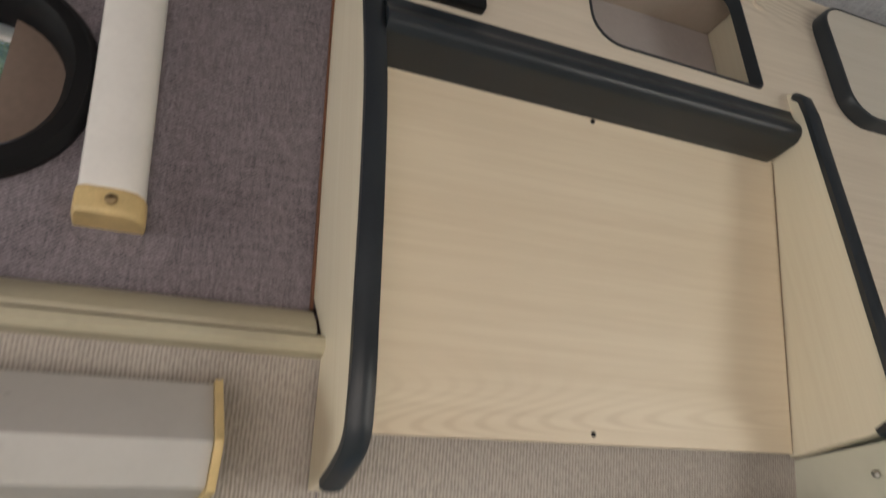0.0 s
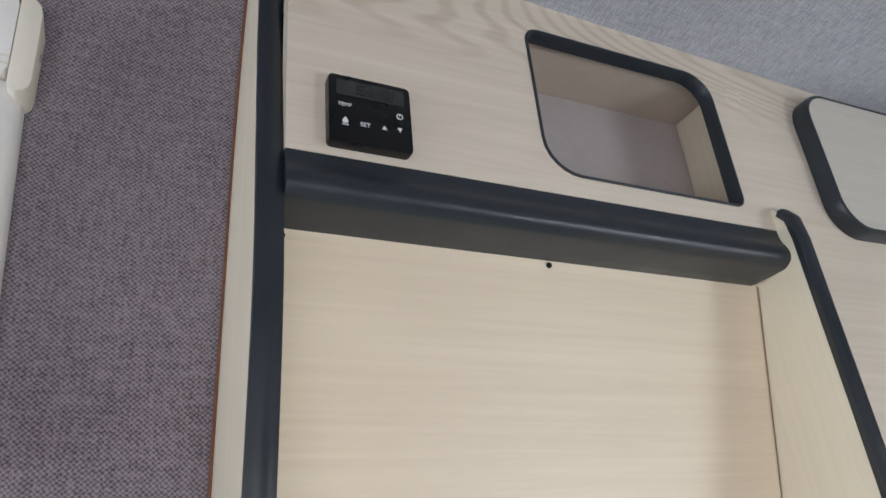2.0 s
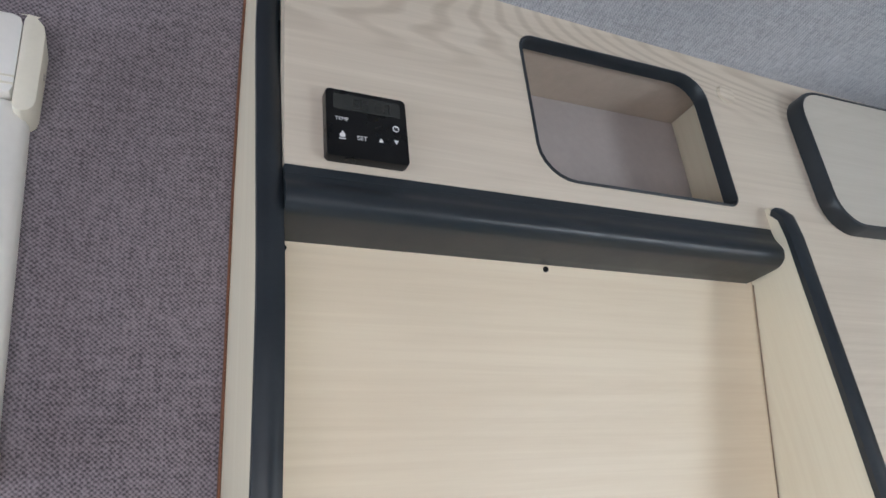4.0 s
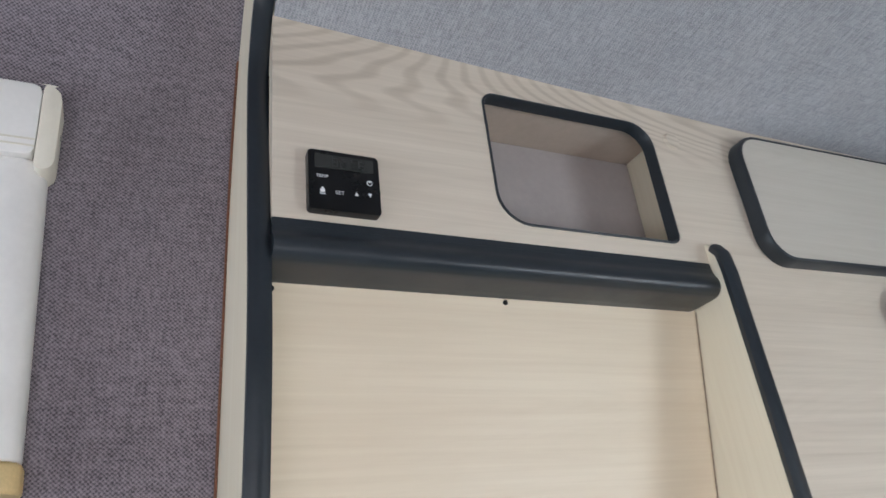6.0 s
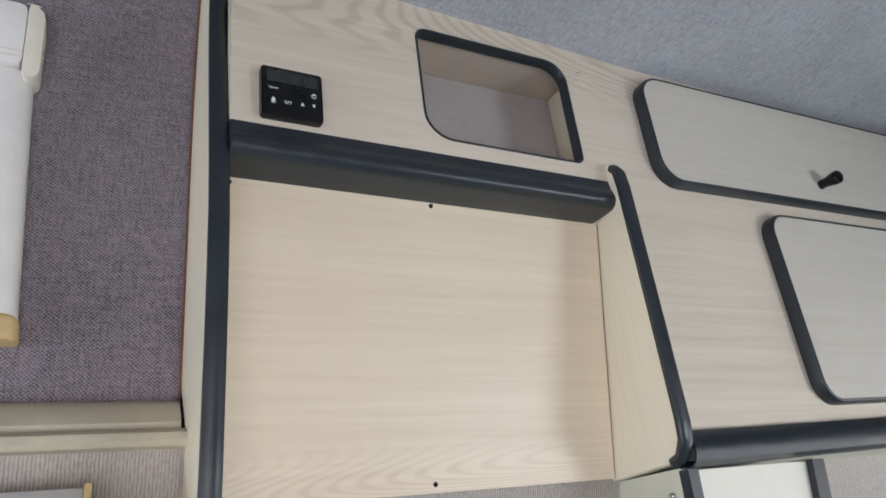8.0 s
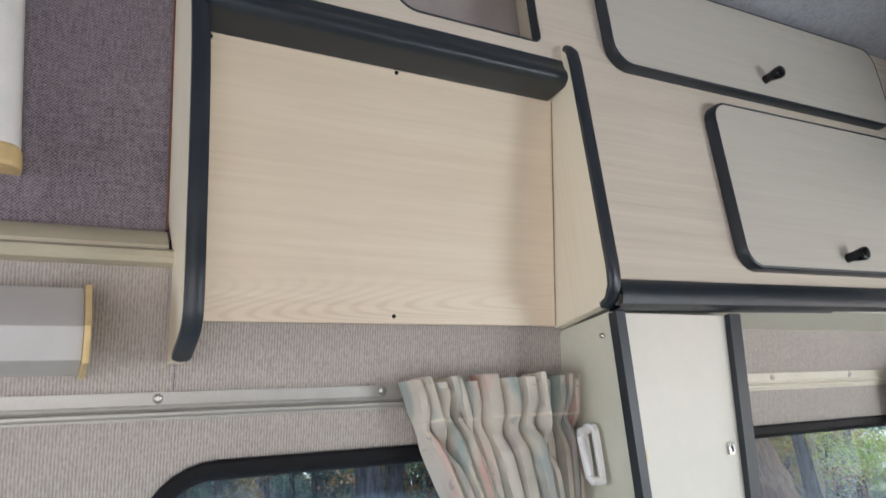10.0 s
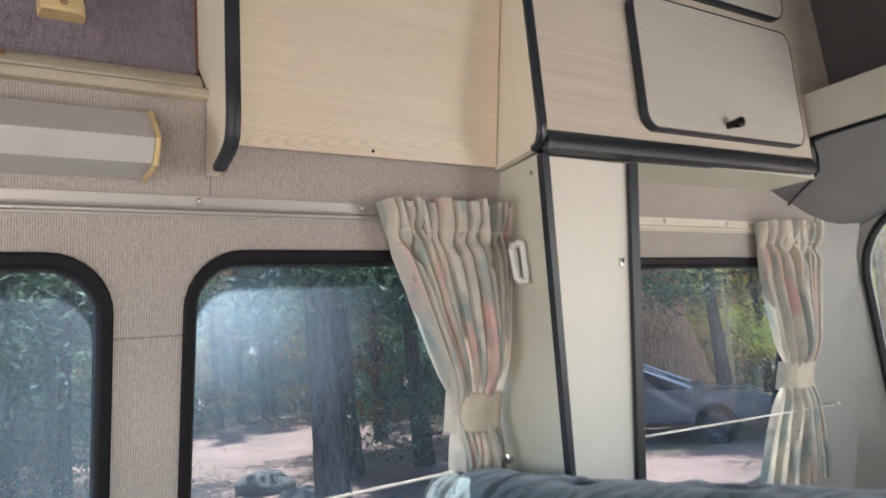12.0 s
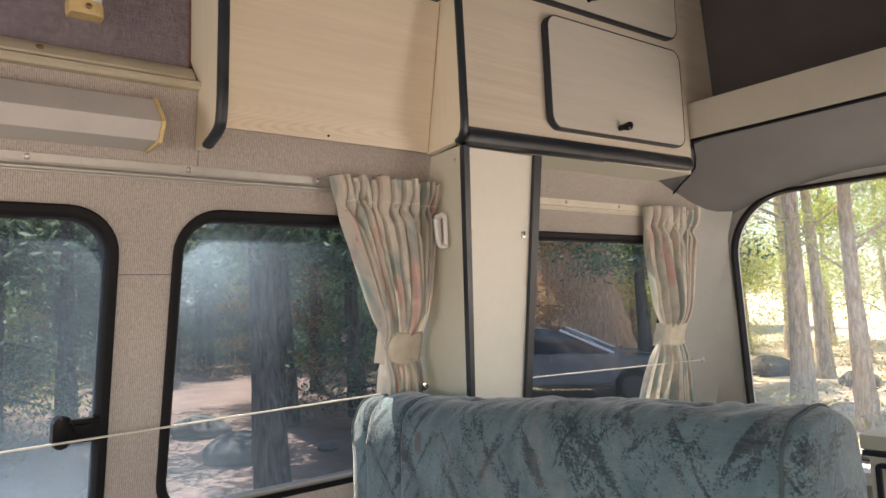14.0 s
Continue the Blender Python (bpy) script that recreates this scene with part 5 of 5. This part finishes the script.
def tree(name, height, radius, first, reach, leaves, size, leaf, bark_mat, seed, label, conifer=True):
    """A trunk that tapers and sways, limbs from the height first upwards, and a crown of small leaves."""
    rng = random.Random(seed)
    t = thing(name, (0, 0, 0), label, "tree", "forest trees")
    path, rad = [], []
    bend = (rng.uniform(-0.03, 0.03), rng.uniform(-0.03, 0.03))
    for i in range(17):
        s = i / 16
        path.append((bend[0] * height * s * s + 0.05 * math.sin(5 * s + seed), bend[1] * height * s * s + 0.05 * math.sin(4 * s + 2 * seed), height * s - 0.15))
        rad.append(radius * (1.35 if i == 0 else 1.12 if i == 1 else 1.0 - 0.86 * s) * rng.uniform(0.93, 1.07))
    fine, frad = [], []
    for i in range(16):
        for k in range(5):
            f = k / 5
            fine.append(Vector(path[i]).lerp(Vector(path[i + 1]), f))
            frad.append(rad[i] + (rad[i + 1] - rad[i]) * f)
    bm = tube(fine + [Vector(path[-1])], frad + [rad[-1]], 18)
    for v in bm.verts:
        lump = 1 + 0.10 * noise.noise(Vector((v.co.x * 14, v.co.y * 14, v.co.z * 2.2 + seed))) + 0.06 * noise.noise(Vector((v.co.x * 40, v.co.y * 40, v.co.z * 7)))
        v.co.x *= lump
        v.co.y *= lump
    part("trunk", bm, bark_mat, t)
    limbs, crown = bmesh.new(), bmesh.new()
    levels = 24 if conifer else 14
    for k in range(levels):
        h = first + (height * 0.97 - first) * (k + rng.random()) / levels
        s = h / height
        base = Vector((bend[0] * height * s * s, bend[1] * height * s * s, h))
        a = rng.uniform(0, 6.28)
        ln = reach * (1.05 - 0.8 * s) * rng.uniform(0.6, 1.15)
        way = Vector((math.cos(a), math.sin(a), rng.uniform(-0.25, 0.15) if conifer else rng.uniform(0.2, 0.7)))
        pts = [base + way * ln * f + Vector((0, 0, (-0.12 if conifer else 0.1) * ln * f * f)) for f in (0, 0.3, 0.6, 1.0)]
        r0 = radius * 0.22 * (1.1 - s)
        tube(pts, [r0, r0 * 0.7, r0 * 0.45, r0 * 0.15], 5, limbs, caps=False)
        for f in (0.35, 0.55, 0.75, 0.95):
            p = base + way * ln * f
            leaf_cloud(crown, p, (0.16 * ln + 0.06, 0.16 * ln + 0.06, 0.10 * ln + 0.05), leaves // (levels * 4), size, rng, 0.2)
    tagged(part("limbs", limbs, bark_mat, t), kind="stuff")
    tagged(part("crown", crown, leaf, t, "", 180), kind="stuff")
    return t


def put(src, x, y, turn, scale=1.0):
    ob = copy_thing(src, pose(x, y, ground_z(x, y), 0, 0, turn))
    ob.scale = (scale,) * 3
    return ob


PINE = tree("conifer", 11, 0.148, 2.3, 2.7, 14000, 0.072, LEAF_DARK, BARK_GREY, 3, "dark conifer with a rough grey trunk")
PINE.location = (2.62, 5.75, ground_z(2.62, 5.75))
FIR = tree("fir", 8, 0.11, 0.35, 1.9, 13000, 0.047, LEAF_DARK, BARK_GREY, 8, "bushy dark green fir with low branches")
FIR.location = (5.6, 8.1, ground_z(5.6, 8.1))
BEECH = tree("broadleaf_tree", 9, 0.15, 2.0, 2.4, 5500, 0.036, LEAF_LIGHT, BARK_TAN, 5, "sunlit tree with pale bark and yellow-green leaves", False)
BEECH.location = (10.4, 4.40, ground_z(10.4, 4.4))
SAPLING = tree("sapling", 4.2, 0.05, 0.4, 1.2, 9000, 0.030, LEAF_LIGHT, BARK_TAN, 6, "young tree with bright yellow-green leaves", False)
LARCH = tree("larch", 9, 0.14, 0.8, 1.8, 7000, 0.06, LEAF_DRY, BARK_GREY, 12, "tall larch with rusty brown needles")
LARCH.location = (9.4, 9.6, ground_z(9.4, 9.6))
GIANT = tree("old_tree", 17, 1.05, 5.5, 3.0, 5000, 0.07, LEAF_DRY, BARK_RED, 31, "massive old tree with flared trunk and red fibrous bark")
GIANT.location = (11.15, 9.45, ground_z(11.15, 9.45))
SAPLING.location = (13.5, 7.2, ground_z(13.5, 7.2))

for x, y, turn, s in ((12.9, 5.2, 70, 0.85), (9.3, 3.12, 160, 0.8), (14.5, 3.6, 200, 1.0), (16, 7.2, 20, 1.1), (17, 1.5, 110, 1.0), (13, -0.5, 300, 0.95)):
    put(BEECH, x, y, turn, s)
for x, y, turn, s in ((12.2, 6.6, 40, 1.1), (15.5, 5.4, 90, 1.4), (15.2, 2.2, 10, 1.3), (18, 4.2, 250, 1.6), (17.5, 9, 130, 1.5), (20, 6.5, 200, 1.9), (20.5, 1.2, 30, 1.9), (22, 10, 70, 2.1), (22, 3.8, 160, 2.2), (14, 9.5, 310, 1.4), (18.5, 6.0, 15, 1.7), (16.5, 3.2, 75, 1.3), (21, 8.4, 140, 2.0), (24, 5.6, 220, 2.4), (24, 1.8, 280, 2.4), (19, 2.6, 330, 1.7)):
    put(SAPLING, x, y, turn, s)
rng = random.Random(21)
# high-crowned conifers that shade the ground by the van
for x, y in ((4.5, 9.4), (5.9, 12.4), (-1.6, 8.8), (2.0, 12.2), (-1.4, 6.4), (5.7, 9.3), (-0.2, 10.6), (10.6, 7.25), (7.0, 13.2)):
    put(PINE, x, y, rng.uniform(0, 360), rng.uniform(0.8, 1.15))
# bushy firs, low to the ground
for x, y in ((-0.9, 7.6), (0.15, 9.2), (-2.6, 10.2), (0.5, 13.0), (-1.6, 12.4), (-0.5, 15.5), (1.0, 16.5), (-3.6, 14.2), (-1.9, 9.0), (9.6, 13.6), (8.4, 16.0), (0.9, 11.3)):
    put(FIR, x + rng.uniform(-0.2, 0.2), y + rng.uniform(-0.2, 0.2), rng.uniform(0, 360), rng.uniform(0.8, 1.2))
# the wood's edge beyond the clearing, low trees first, tall ones behind
for i in range(40):
    a, d = radians(33 + 1.55 * i + rng.uniform(-0.5, 0.5)), rng.uniform(19.5, 22)
    put((FIR, FIR, LARCH, SAPLING, FIR)[i % 5], d * math.cos(a), d * math.sin(a), rng.uniform(0, 360), rng.uniform(0.65, 0.95))
for i in range(75):
    a, d = radians(32 + 0.86 * i + rng.uniform(-0.6, 0.6)), rng.uniform(25, 36)
    put(FIR if i % 5 else LARCH, d * math.cos(a), d * math.sin(a), rng.uniform(0, 360), rng.uniform(1.2, 1.9))

under, dry = bmesh.new(), bmesh.new()
for x, y, turn, s in ((13.8, 13.2, 60, 0.9), (15.2, 9.4, 10, 0.8), (17.2, 11.2, 130, 0.9), (14.0, 10.9, 250, 0.7), (18.5, 12.8, 300, 1.0), (16.0, 12.6, 80, 0.9), (5.6, 11.6, 200, 0.7)):
    put(LARCH, x, y, turn, s)
for i in range(260):
    a, d = radians(rng.uniform(0, 115)), rng.uniform(9, 24)
    if 33 < math.degrees(a) < 78 and d < 17.5:
        continue
    x, y = d * math.cos(a), d * math.sin(a)
    leaf_cloud(dry if i % 2 else under, (x, y, ground_z(x, y) + 0.2), (0.5, 0.5, 0.16), 130, 0.040, rng)
solid("undergrowth", under, LEAF_LIGHT, "low green undergrowth between the trees", "undergrowth", "stuff", angle=180)
solid("dry_bracken", dry, LEAF_DRY, "dry orange-brown bracken between the trees", "undergrowth", "stuff", angle=180)


def stone(x, y, r, seed):
    bm = bmesh.new()
    bmesh.ops.create_icosphere(bm, subdivisions=3, radius=r)
    for v in bm.verts:
        v.co *= 1 + 0.25 * noise.noise(v.co * (2.2 / r) * 0.5 + Vector((seed, 0, 0)))
        v.co *= 1 + 0.10 * noise.noise(v.co * (6 / r) * 0.5)
        v.co.z *= 0.5
    bmesh.ops.translate(bm, verts=bm.verts, vec=(x, y, ground_z(x, y) + r * 0.2))
    solid("stone", bm, ROCK, "grey boulder on the forest floor", "stone", group="boulders", angle=60)


for i, (x, y, r) in enumerate(((3.25, 9.5, 0.40), (3.05, 7.55, 0.44), (1.5, 7.0, 0.25), (4.0, 7.2, 0.12), (11.5, 6.2, 0.35), (12.4, 4.4, 0.3), (13.0, 6.2, 0.45), (11.0, 2.6, 0.25), (8.6, 4.3, 0.18))):
    stone(x, y, r, i * 3.7)

# parked car, half seen through the rear side window
car = thing("parked_car", (9.0, 8.15, GROUND), "dark grey parked car among the trees", "car")
M = pose(9.0, 8.15, ground_z(9.0, 8.15), 0, 0, 128) @ Matrix.Diagonal((1.05, 1.05, 0.85, 1))


def on_car(u, v, w):
    return tuple(M @ Vector((u, w, v)))


body = smooth_path([(-2.1, 0.35), (-2.15, 0.60), (-2.0, 0.80), (-1.2, 0.92), (-0.9, 0.95), (1.5, 0.98), (2.0, 0.90), (2.1, 0.60), (2.05, 0.35)], 5)
part("body", prism(body, on_car, -0.85, 0.85, bevel=0.06), CAR_PAINT, car)
cabin = [(-1.05, 0.93), (-0.25, 1.40), (0.1, 1.46), (1.0, 1.44), (1.75, 0.97)]
part("cabin", prism(smooth_path(cabin, 4), on_car, -0.70, 0.70, bevel=0.05), CAR_GLASS, car, "dark glazed cabin")
part("roof", prism([(-0.22, 1.425), (0.1, 1.475), (1.0, 1.455), (1.05, 1.43), (0.1, 1.445)], on_car, -0.68, 0.68), CAR_PAINT, car)
for w in (-0.70, 0.70):
    part("pillar", tube([on_car(-1.08, 0.95, w), on_car(-0.25, 1.42, w * 0.96)], 0.022, 8), LIGHTBAR, car, "pale windscreen pillar")
for u in (-1.35, 1.35):
    for w in (-0.80, 0.80):
        ring = [on_car(u, 0.32, w - 0.09), on_car(u, 0.32, w + 0.09)]
        wheel = part("wheel", tube(ring, 0.31, 24), RUBBER, car)
        part("rim", tube([on_car(u, 0.32, w - 0.095), on_car(u, 0.32, w + 0.095)], 0.19, 16), TRIM, wheel)
